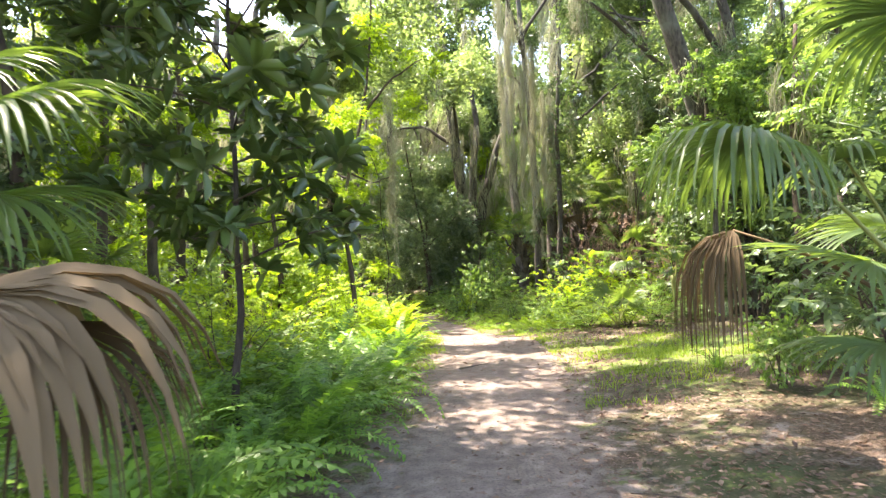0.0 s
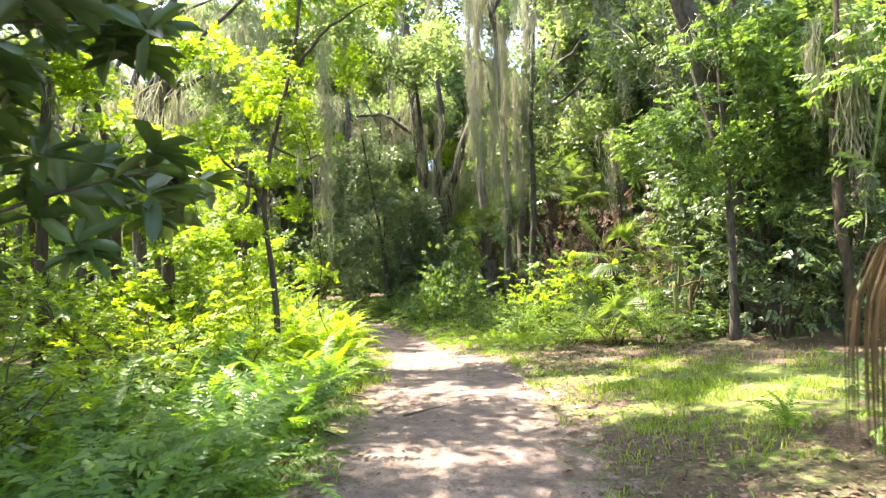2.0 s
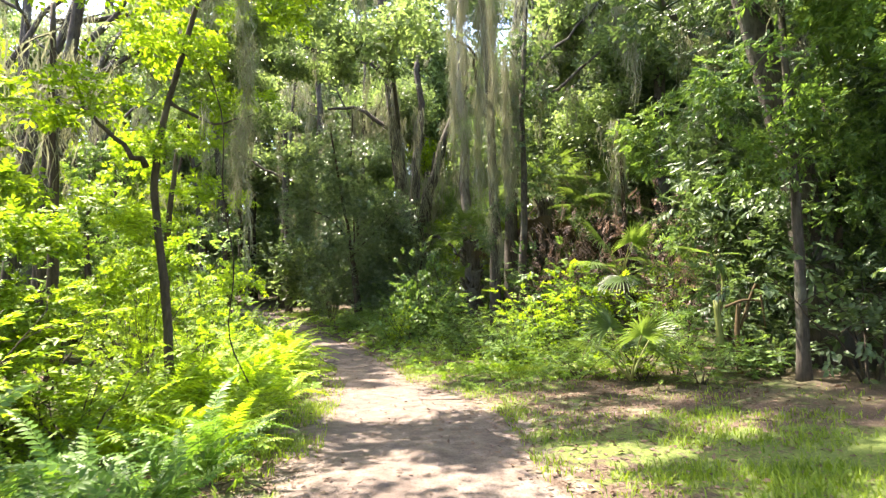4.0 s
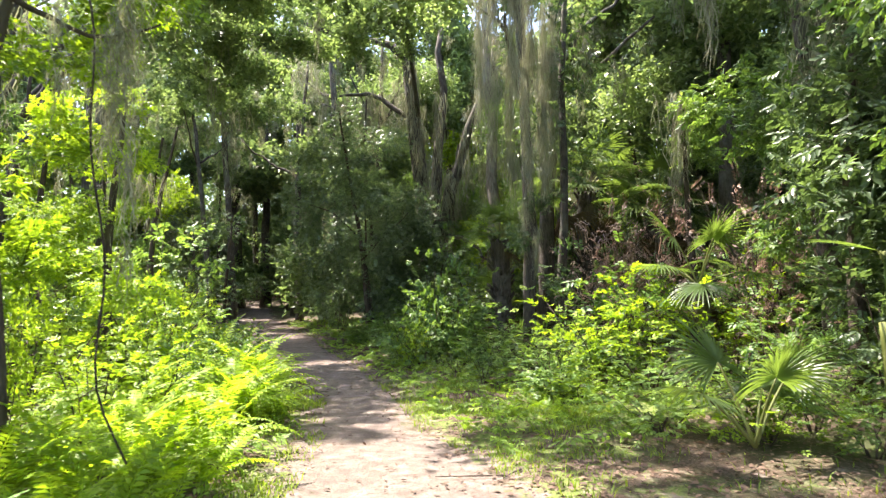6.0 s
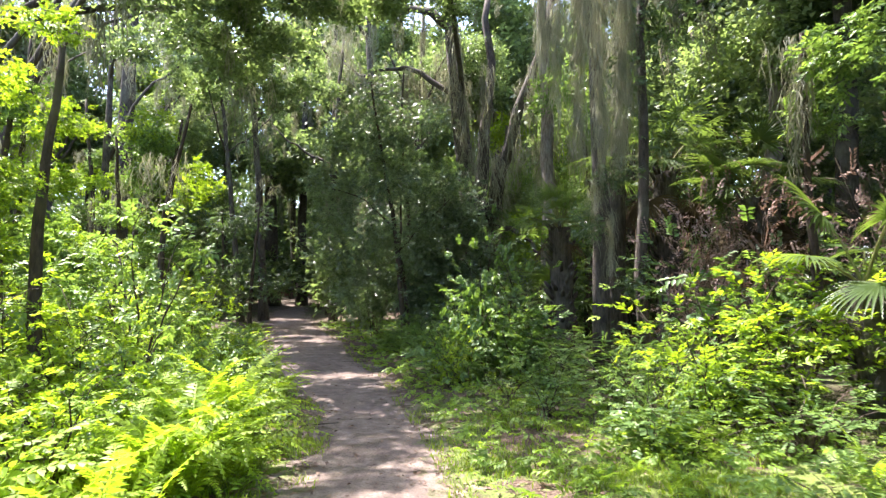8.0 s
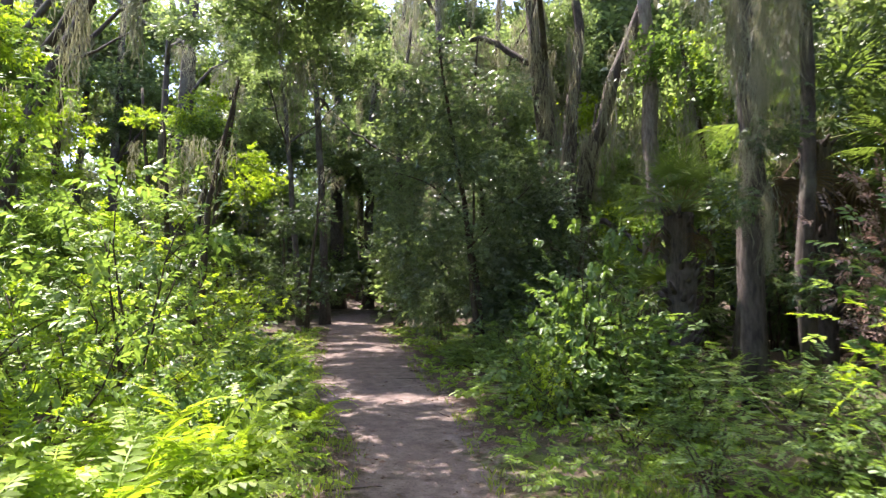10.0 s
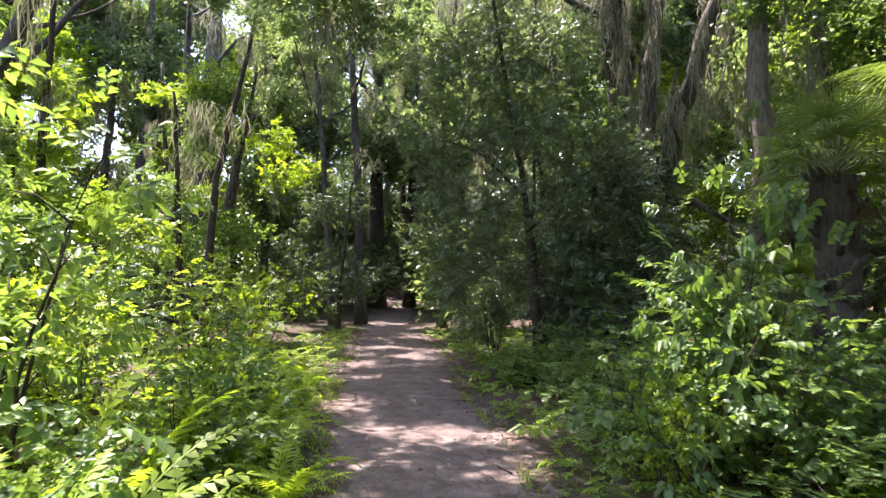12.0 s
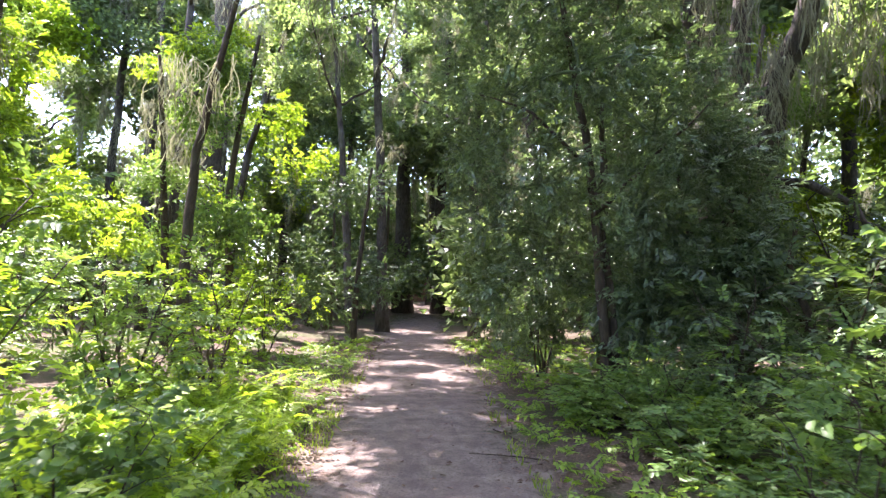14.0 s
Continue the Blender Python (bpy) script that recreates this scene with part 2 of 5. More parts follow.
def leaf_template(kind):
    """Leaves of one twig, 1 long: folded blades of four corners (six for broad ones)."""
    g = np.random.default_rng(5)
    rows = []  # base, direction, length, width, roll
    if kind == "pinnate":
        rows.append(((0.8, 0, 0), (1, 0, -0.15), 0.36, 0.15))
        for i in range(4):
            for s in (-1, 1):
                rows.append(((0.15 + 0.19 * i + 0.05 * g.normal(), 0, 0.03 * g.normal()), (0.62 + 0.15 * g.normal(), s * 0.8, 0.25 * g.normal()), 0.42 + 0.06 * g.normal(), 0.19))
    elif kind == "whorl":
        for i in range(8):
            a = i * 2.4 + 0.3
            rows.append(((0.25 + 0.02 * i, 0, 0), (math.cos(a) + 0.45, math.sin(a), 0.45 * math.sin(3 * a)), 0.8, 0.30))
    elif kind == "ovate":
        for i in range(6):
            s = 1 if i % 2 else -1
            rows.append(((0.14 * i, s * 0.03, 0.03 * g.normal()), (0.55 + 0.4 * g.random(), s * (0.5 + 0.5 * g.random()), g.normal() * 0.35 - 0.1), 0.50, 0.36))
    elif kind == "far":
        for i in range(14):
            rows.append((0.5 * g.normal(size=3) * np.array((1, 0.8, 0.5)) + np.array((0.5, 0, 0)), g.normal(size=3) * np.array((1, 1, 0.5)), 0.30 + 0.15 * g.random(), 0.26))
    elif kind == "fine":
        for i in range(12):
            s = 1 if i % 2 else -1
            rows.append(((0.07 * i, s * 0.03, 0.05 * g.normal()), (0.6 + 0.3 * g.random(), s * (0.5 + 0.5 * g.random()), g.normal() * 0.45), 0.26, 0.12))
    else:
        for i in range(9):
            s = 1 if i % 2 else -1
            rows.append(((0.1 * i, s * 0.02, 0.03 * g.normal()), (0.5 + 0.4 * g.random(), s * (0.5 + 0.5 * g.random()), g.normal() * 0.4 - 0.1), 0.40, 0.20))
    vs, ts = [], []
    for base, d, L, W in rows:
        base, d = np.array(base), unit(np.array(d))
        s = unit(np.cross((0, 0, 1.0), d))
        u = np.cross(d, s)
        k = len(vs)
        if kind in ("whorl", "ovate"):
            vs += [base, base + d * L * 0.35 + s * W * 0.45 + u * W * 0.2, base + d * L * 0.75 + s * W * 0.4 + u * W * 0.12, base + d * L - u * W * 0.35,
                   base + d * L * 0.75 - s * W * 0.4 + u * W * 0.12, base + d * L * 0.35 - s * W * 0.45 + u * W * 0.2]
            ts += [(k, k + 1, k + 2), (k, k + 2, k + 3), (k, k + 3, k + 4), (k, k + 4, k + 5)]
        elif kind == "far":
            vs += [base + s * W * 0.5, base - s * W * 0.5, base + d * L]
            ts += [(k, k + 1, k + 2)]
        else:
            vs += [base, base + d * L * 0.42 + s * W * 0.5 + u * W * 0.18, base + d * L - u * L * 0.12, base + d * L * 0.42 - s * W * 0.5 + u * W * 0.18]
            ts += [(k, k + 1, k + 2), (k, k + 2, k + 3)]
    return np.array(vs), np.array(ts)


TEMPLATE = {k: leaf_template(k) for k in ("pinnate", "whorl", "fine", "twig", "far", "ovate")}


def part(name, data, parent, label="", m=None):
    ob = new(name, data)
    ob.parent = parent
    if m is not None:
        ob.matrix_basis = m
    if label:
        ob["label"] = label
    return ob


def thing(name, m, label, category, group="", kind=""):
    ob = new(name)
    ob.matrix_basis = m
    ob.empty_display_size = 0.2
    return tagged(ob, label, category, group, kind)


def bent(points, n=10):
    """A smooth line through a few points."""
    p = np.asarray(points, float)
    s = np.linspace(0, 1, len(p))
    u = np.linspace(0, 1, n)
    out = np.empty((n, 3))
    for k in range(3):
        out[:, k] = np.interp(u, s, p[:, k])
    for _ in range(2):
        out[1:-1] = 0.25 * out[:-2] + 0.5 * out[1:-1] + 0.25 * out[2:]
    return out


# ---- the lie of the land ----
LIE_Y = (-40, 6, 7.6, 12.8, 16.5, 20, 23, 25, 28, 31, 40, 50, 100, 600)
LIE_Z = (0, 0, 0.05, 0.0, -0.11, -0.08, -0.08, 0.0, 0.10, 0.12, 0.3, 0.9, 4.0, 4.0)
EDGE_Y = (-40, 0, 4, 7, 10, 12, 14.3, 15.3, 18.2, 19.4, 22.5, 25.5, 28.2, 32, 40, 50, 60)
EDGE_L = (-2.5, -0.95, -0.72, -0.36, -0.27, -0.36, -0.38, -0.45, -0.85, -1.05, -2.6, -3.6, -4.4, -5.75, -8.2, -10.6, -13)
EDGE_R = (-0.5, 1.05, 1.15, 1.6, 1.8, 1.9, 1.5, 1.05, 0.55, 0.22, -0.48, -1.62, -2.25, -3.6, -6.4, -8.9, -11)


def edges(y):
    return np.interp(y, EDGE_Y, EDGE_L), np.interp(y, EDGE_Y, EDGE_R)


def lie(x, y):
    x, y = np.asarray(x, float), np.asarray(y, float)
    l, r = edges(y)
    z = np.interp(y, LIE_Y, LIE_Z)
    z = z + 0.055 * np.clip(x - r, 0, 6) + 0.03 * np.clip(l - x, 0, 5)
    bumps = 0.025 * np.sin(1.7 * x + 0.6 * y) * np.cos(1.3 * y - 0.4 * x) + 0.012 * np.sin(4.1 * x + 1.0) * np.sin(3.3 * y)
    return z + bumps


def at(x, y, dz=0.0, turn=0.0, scale=1.0, sz=None):
    return Matrix.LocRotScale((x, y, float(lie(x, y)) + dz), Euler((0, 0, turn)), (scale, scale, sz or scale))


# ---- ground ----
def build_ground():
    xs = np.unique(np.concatenate([np.arange(-8, 9, 0.24), np.linspace(-60, -8, 40), np.linspace(9, 60, 40), np.array([-900, -400, -150, -90, 90, 150, 400, 900])]))
    ys = np.unique(np.concatenate([np.arange(-3, 34, 0.24), np.linspace(36, 110, 70), np.linspace(-40, -4, 30), np.array([-900, -400, -150, -80, 150, 250, 500, 900])]))
    X, Y = np.meshgrid(xs, ys)
    Z = lie(X, Y) + 0.008 * np.random.default_rng(3).normal(size=X.shape)
    n, k = X.shape
    i, j = np.meshgrid(np.arange(n - 1), np.arange(k - 1), indexing="ij")
    a = i * k + j
    g = Geo()
    g.add(np.stack((X, Y, Z), -1), np.concatenate([np.stack((a, a + 1, a + k + 1), -1).reshape(-1, 3), np.stack((a, a + k + 1, a + k), -1).reshape(-1, 3)]))
    me = g.mesh("ground", M_GROUND, True)
    l, r = edges(Y)
    trail = np.clip(0.5 + np.minimum(X - l, r - X) / 1.1, 0, 1)
    bare = np.exp(-((X - 2.9) / 1.9) ** 2 - ((Y - 12.2) / 1.6) ** 2) * 0.34 + np.exp(-((X - 2.4) / 1.4) ** 2 - ((Y - 5.0) / 1.6) ** 2) * 0.42
    turf = np.clip(1.2 - np.minimum(np.abs(X - l), np.abs(X - r)) / 1.6, 0, 1) * 0.7 * np.clip((23 - Y) / 6, 0.2, 1)
    turf = turf * np.where((X > r) & (Y < 9), np.clip((Y - 6) / 2.5, 0, 1), 1)
    turf = np.maximum(turf, np.exp(-((X - 3.4) / 1.8) ** 2 - ((Y - 9.6) / 2.4) ** 2) * 0.9)
    turf = np.maximum(turf, np.exp(-((X - 2.6) / 1.6) ** 2 - ((Y - 16.3) / 1.8) ** 2) * 0.95)
    for key, val in (("trail", np.maximum(trail, bare)), ("turf", turf)):
        me.attributes.new(key, "FLOAT", "POINT").data.foreach_set("value", val.astype(np.float32).ravel())
    return tagged(new("ground", me), "sandy pinkish dirt trail with leaf litter and grassy verges", "ground", kind="structure")


build_ground()

# Openings in the canopy through which the sun reaches the floor: x, y, radius
OPEN_SKY = ((-1.8, 14.8, 3.5), (0.4, 15.4, 1.6), (3.2, 9.8, 1.2), (4.6, 8.4, 0.8), (7.2, 11.6, 1.6), (4.3, 16.4, 2.2), (-3.4, 18.4, 2.2), (1.3, 21.0, 0.9), (-5.5, 15.0, 3.0),
            (-4.2, 22.4, 1.7), (-4.6, 24.8, 2.4), (-2.5, 17.6, 1.1), (0.4, 4.7, 0.65), (0.25, 6.3, 0.3), (0.9, 7.3, 0.35), (0.3, 9.6, 0.35), (-3.0, 9.4, 2.3), (-4.6, 12.0, 1.8), (-5.6, 10.2, 1.8), (5.0, 13.2, 0.7), (1.3, 25.3, 1.8), (6.6, 25.2, 1.6),
            (8.5, 20.0, 2.0), (8.0, 28.0, 2.0), (3.0, 29.6, 2.4), (-8.0, 21.0, 3.0), (-9.0, 30.0, 3.0), (-6.2, 33.0, 2.2), (-3.5, 37.0, 3.0), (-11.0, 36.0, 3.0), (0.5, 33.0, 2.0), (2.7, 3.1, 1.1), (4.0, 24.2, 1.2), (0.4, 28.6, 1.4), (2.5, 31.0, 2.2), (-1.2, 31.5, 1.6),
            (-1.9, 22.2, 0.6), (-2.9, 25.0, 0.6), (-4.3, 28.4, 0.6), (-5.2, 31.0, 0.6), (-6.4, 34.5, 0.7), (-7.6, 38.0, 0.7), (-9.0, 42.0, 0.7), (3.9, 12.6, 0.8))


def shaded(x, y, z, r, strict=1.0):
    """Whether a leafy clump of radius r up there leaves the open places to the sun."""
    fx, fy = x - SUN_TO.x / SUN_TO.z * z, y - SUN_TO.y / SUN_TO.z * z
    return all((fx - a) ** 2 + (fy - b) ** 2 > (strict * (c + 0.55 * r)) ** 2 for a, b, c in OPEN_SKY)


# ---- foliage clumps shared by the trees ----
def clump_mesh(name, mat, radius, twigs, size, kind, flat=0.6, seed=1, shell=0.5):
    g = np.random.default_rng(seed)
    d = unit(g.normal(size=(twigs, 3)))
    # twigs gather on a few boughs, so that gaps stay open between them
    boughs = unit(g.normal(size=(9, 3))) * (0.55 + 0.4 * g.random((9, 1)))
    own = boughs[g.integers(0, 9, twigs)]
    p = 0.62 * own + 0.38 * d * g.random((twigs, 1)) ** (1 - shell)
    p = p * radius * np.array((1, 1, flat))
    along = unit(p / radius + 0.6 * g.normal(size=p.shape) * np.array((1, 1, 0.5)) + np.array((0, 0, -0.15)))
    normal = np.array((0, 0, 1.0)) + 0.5 * g.normal(size=p.shape)
    geo = Geo()
    geo.sprays(p, along, normal, size * (0.7 + 0.6 * g.random(twigs)), TEMPLATE[kind])
    # thin twigs from the heart to the boughs
    for b in boughs:
        q = bent([(0, 0, -0.25 * radius * flat), b * radius * np.array((0.5, 0.5, 0.4 * flat)), b * radius * np.array((0.95, 0.95, flat))], 5)
        geo.tube(q, np.linspace(0.018, 0.005, 5) * radius, 4)
    return geo.mesh(name, mat)


OAK_CLUMPS = [clump_mesh("oak_foliage", M_OAK, 1.75, 205, 0.35, "far", 0.62, s) for s in (1, 2, 3, 4)]
SHADE_CLUMPS = [clump_mesh("oak_foliage", M_OAK, 1.9, 100, 0.38, "far", 0.5, s) for s in (41, 42, 43)]
LIME_CLUMPS = [clump_mesh("lime_foliage", M_LIME, 1.15, 135, 0.27, "pinnate", 0.6, s) for s in (5, 6, 7)]
DARK_CLUMPS = [clump_mesh("glossy_foliage", M_DARK, 1.25, 150, 0.24, "twig", 0.8, s) for s in (8, 9, 10)]
EVERGREEN_CLUMPS = [clump_mesh("glossy_foliage", M_EVERGREEN, 1.25, 330, 0.165, "twig", 0.85, s) for s in (51, 52, 53)]
SMALL_CLUMPS = [clump_mesh("oak_foliage", M_OAK, 0.8, 62, 0.26, "far", 0.55, s) for s in (71, 72, 73)]
MID_CLUMPS = [clump_mesh("green_foliage", M_MID, 1.15, 200, 0.22, "twig", 0.75, s) for s in (11, 12, 13)]
BACK_CLUMPS = [clump_mesh("green_foliage", M_MID, 1.35, 105, 0.30, "far", 0.75, s) for s in (31, 32, 33)]
# lime leaf colour stands in for sun on crowns at the back
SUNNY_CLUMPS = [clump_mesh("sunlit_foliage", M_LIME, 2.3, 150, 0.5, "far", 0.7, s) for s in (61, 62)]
WOOD_CLUMPS = [clump_mesh("far_foliage", M_OAK, 2.6, 140, 0.66, "far", 0.75, s) for s in (14, 15, 16)]


def moss_mesh(length, spread, tufts, seed, per=6, thick=1.0, curl=0.042):
    """A ragged hank of moss: many short curly tufts hung below one another."""
    g = np.random.default_rng(seed)
    k = 5
    strands = tufts * per
    f = g.random(tufts) ** 1.3
    hub = np.stack((g.normal(size=tufts) * spread * (1 - 0.7 * f), g.normal(size=tufts) * spread * 0.6 * (1 - 0.7 * f), -f * length * 0.75), -1)
    root = np.repeat(hub, per, 0) + g.normal(size=(strands, 3)) * np.array((0.03, 0.03, 0.05))
    L = length * (0.12 + 0.3 * g.random(strands))
    s = np.linspace(0, 1, k)
    pts = root[:, None] + np.stack((np.zeros((strands, k)), np.zeros((strands, k)), -s[None] * L[:, None]), -1)
    pts[:, 1:, :2] += np.cumsum(g.normal(size=(strands, k - 1, 2)) * curl, 1)
    ang = g.random(strands)[:, None] * 6.28 + np.cumsum(g.normal(size=(strands, k)) * 0.7, 1)
    side = np.stack((np.cos(ang), np.sin(ang), 0 * ang), -1)
    w = thick * (0.008 + 0.02 * g.random(strands))[:, None] * np.interp(s, (0, 0.3, 0.75, 1), (0.8, 1.2, 0.8, 0.1))[None]
    geo = Geo()
    geo.ribbons(pts, side, w)
    return geo.mesh("spanish_moss", M_MOSS)


MOSS = [moss_mesh(1.1, 0.14, 8, 1, 8, 0.7), moss_mesh(1.7, 0.16, 12, 2, 8, 0.7), moss_mesh(2.4, 0.18, 18, 3, 8, 0.7), moss_mesh(0.8, 0.24, 10, 4, 8, 0.7), moss_mesh(1.6, 0.15, 34, 5, 14, 0.5, 0.075), moss_mesh(1.0, 0.13, 24, 6, 14, 0.5, 0.07),
        moss_mesh(1.3, 0.28, 22, 7, 6, 0.75, 0.06), moss_mesh(2.0, 0.34, 28, 8, 6, 0.75, 0.06)]


def moss_part(parent, x, y, z, kind=1, scale=1.0, turn=0.0, long=None):
    return part("spanish_moss", MOSS[kind], parent, "grey-green hanging spanish moss",
                Matrix.LocRotScale((x, y, z), Euler((0, 0, turn)), (scale, scale, long or scale)))


# ---- trees ----
def tree(x, y, stem, radius, label, limbs=(), clumps=OAK_CLUMPS, crown=(), bark=M_BARK, moss=0, size=1.0, group="", name="oak_tree", seed=0, flare=1.6, twigs_open=1.0):
    """stem: points above the base; limbs: lists of points (local); crown: centres of foliage (local x, y, z, size)."""
    g = np.random.default_rng(seed + 100)
    z0 = float(lie(x, y))
    root = thing(name, pose(x, y, z0), label, "tree", group)
    geo = Geo()
    line = bent([(0, 0, -0.15), *stem], 14)
    line[2:-1, :2] += g.normal(size=(11, 2)) * radius * 0.15
    rad = radius * np.interp(np.linspace(0, 1, 14), (0, 0.06, 0.2, 1), (flare, 1.15, 1.0, 0.42))
    geo.tube(line, rad, 12, 0.09, seed)
    part("trunk", geo.mesh("trunk", bark, True), root)
    hang = [line[i] for i in range(5, 14)]
    for pts, r0 in limbs:
        lg = Geo()
        q = bent(pts, 9)
        q[1:-1] += g.normal(size=(7, 3)) * r0 * 0.5
        lg.tube(q, np.linspace(r0, r0 * 0.35, 9), 7, 0.08, seed + 1)
        part("limb", lg.mesh("limb", bark, True), root)
        hang += list(q[3:])
    for i, (cx, cy, cz, cs) in enumerate(crown):
        if not shaded(x + cx, y + cy, z0 + cz, 1.4 * cs, twigs_open):
            continue
        part("foliage", clumps[i % len(clumps)], root, "", Matrix.LocRotScale((cx, cy, cz), Euler((g.normal() * 0.2, g.normal() * 0.2, g.random() * 6.28)), (cs, cs, cs)))
    hang += [np.array((cx, cy, cz - 0.3 * cs)) + g.normal(size=3) * np.array((0.8, 0.8, 0.2)) * cs for cx, cy, cz, cs in crown if moss > 3]
    for i in range(moss):
        p = hang[g.integers(0, len(hang))] + g.normal(size=3) * np.array((0.25, 0.25, 0.1))
        p[2] = max(p[2], 4.6 + 1.2 * g.random())
        moss_part(root, *p, int(g.choice((0, 1, 2, 3, 6, 7))), 0.7 + 0.7 * g.random(), g.random() * 6)
    return root


def crown_of(g, n, cx, cy, low, high, spread, size=1.0):
    out = []
    for _ in range(n):
        a, r = g.random() * 6.28, spread * math.sqrt(g.random())
        out.append((cx + r * math.cos(a), cy + r * math.sin(a), low + (high - low) * g.random(), size * (0.75 + 0.5 * g.random())))
    return out


def forest_oak(x, y, h, r, lean, seed, moss=5, n=9, low=0.45, spread=3.0, bark=M_BARK, clumps=OAK_CLUMPS, over=(0, 0), open_=0.7, label="mossy live oak with a dark furrowed trunk"):
    g = np.random.default_rng(seed)
    lx, ly = lean
    top = (lx, ly, h)
    limbs = []
    for i in range(3):
        a, f = g.random() * 6.28, 0.4 + 0.45 * g.random()
        b = np.array((lx * f, ly * f, h * f))
        L = 1.6 + 1.8 * g.random()
        limbs.append(([b, b + np.array((math.cos(a) * L * 0.5, math.sin(a) * L * 0.5, 0.7)), b + np.array((math.cos(a) * L, math.sin(a) * L, 1.2 + g.random()))], r * 0.42))
    if over != (0, 0):
        b = np.array((lx * 0.5, ly * 0.5, h * 0.5))
        limbs.append(([b, b + np.array((over[0] * 0.35, over[1] * 0.35, h * 0.25)), b + np.array((over[0] * 0.8, over[1] * 0.8, h * 0.36))], r * 0.55))
    return tree(x, y, [(lx * 0.3 + g.normal() * 0.1, ly * 0.3, h * 0.35), (lx * 0.65, ly * 0.65, h * 0.7), top], r, label, limbs, clumps,
                crown=crown_of(g, n, lx * 0.8 + over[0], ly * 0.8 + over[1], h * low, h + 1, spread), bark=bark, moss=moss, group="woodland oaks", seed=seed, twigs_open=open_)


# ---- palms ----
def fan_blade(geo, hub, forward, normal, length, segments, span, sag, seed, width=0.055):
    """A pleated fan of leaf strips that bend down under their weight."""
    g = np.random.default_rng(seed)
    f = unit(np.array(forward))
    n_ = unit(np.array(normal) - f * np.dot(f, normal))
    s = np.cross(n_, f)
    a = np.linspace(-span, span, segments) + g.normal(size=segments) * 0.02
    L = length * (0.78 + 0.22 * np.cos(a * 0.75)) * (0.92 + 0.16 * g.random(segments))
    d = np.cos(a)[:, None] * f + np.sin(a)[:, None] * s + 0.10 * np.cos(2 * a)[:, None] * n_
    d = unit(d)
    k = 7
    pts = np.empty((segments, k, 3))
    dirs = np.empty((segments, k, 3))
    pts[:, 0] = np.array(hub)
    cur = d
    for i in range(k):
        dirs[:, i] = cur
        if i < k - 1:
            pts[:, i + 1] = pts[:, i] + cur * (L / (k - 1))[:, None]
            pull = sag * (0.15 + 0.85 * i / (k - 2)) * (0.8 + 0.4 * g.random((segments, 1)))
            cur = unit(cur + np.array((0, 0, -1.0)) * pull)
    tang = unit(-np.sin(a)[:, None] * f + np.cos(a)[:, None] * s)
    side = unit(tang[:, None] - dirs * np.sum(dirs * tang[:, None], -1, keepdims=True))
    up = np.cross(dirs, side)
    u = np.linspace(0, 1, k)
    w = width * np.interp(u, (0, 0.25, 0.5, 0.8, 1), (0.25, 1.0, 0.9, 0.45, 0.08))[None] * (0.85 + 0.3 * g.random((segments, 1))) * length
    geo.ribbons(pts, side, w, 0.28, up, True)


def fan_frond(parent, base, hub, forward, normal, length, sag, seed, mat=None, segments=38, span=2.0, stalk=0.012, name="frond", label="", width=0.055):
    geo = Geo()
    fan_blade(geo, hub, forward, normal, length, segments, span, sag, seed, width)
    ob = part(name, geo.mesh(name, mat or M_PALM), parent, label)
    sg = Geo()
    b, h = np.array(base, float), np.array(hub, float)
    mid = (b + h) / 2 + np.array((0, 0, 0.08 * np.linalg.norm(h - b)))
    sg.tube(bent([b, mid, h], 7), np.linspace(stalk * 1.5, stalk * 0.7, 7), 5)
    part("stalk", sg.mesh("stalk", M_STALK if mat is not M_DEADPALM else M_DEADPALM, True), ob)
    return ob


boot_ = Geo()
boot_.tube(np.array([(-0.03, 0, -0.02), (0.065, 0, 0.08), (0.13, 0, 0.16)]), np.array([0.05, 0.035, 0.025]), 5)
BOOT = boot_.mesh("leaf_boot", M_BARK, True)


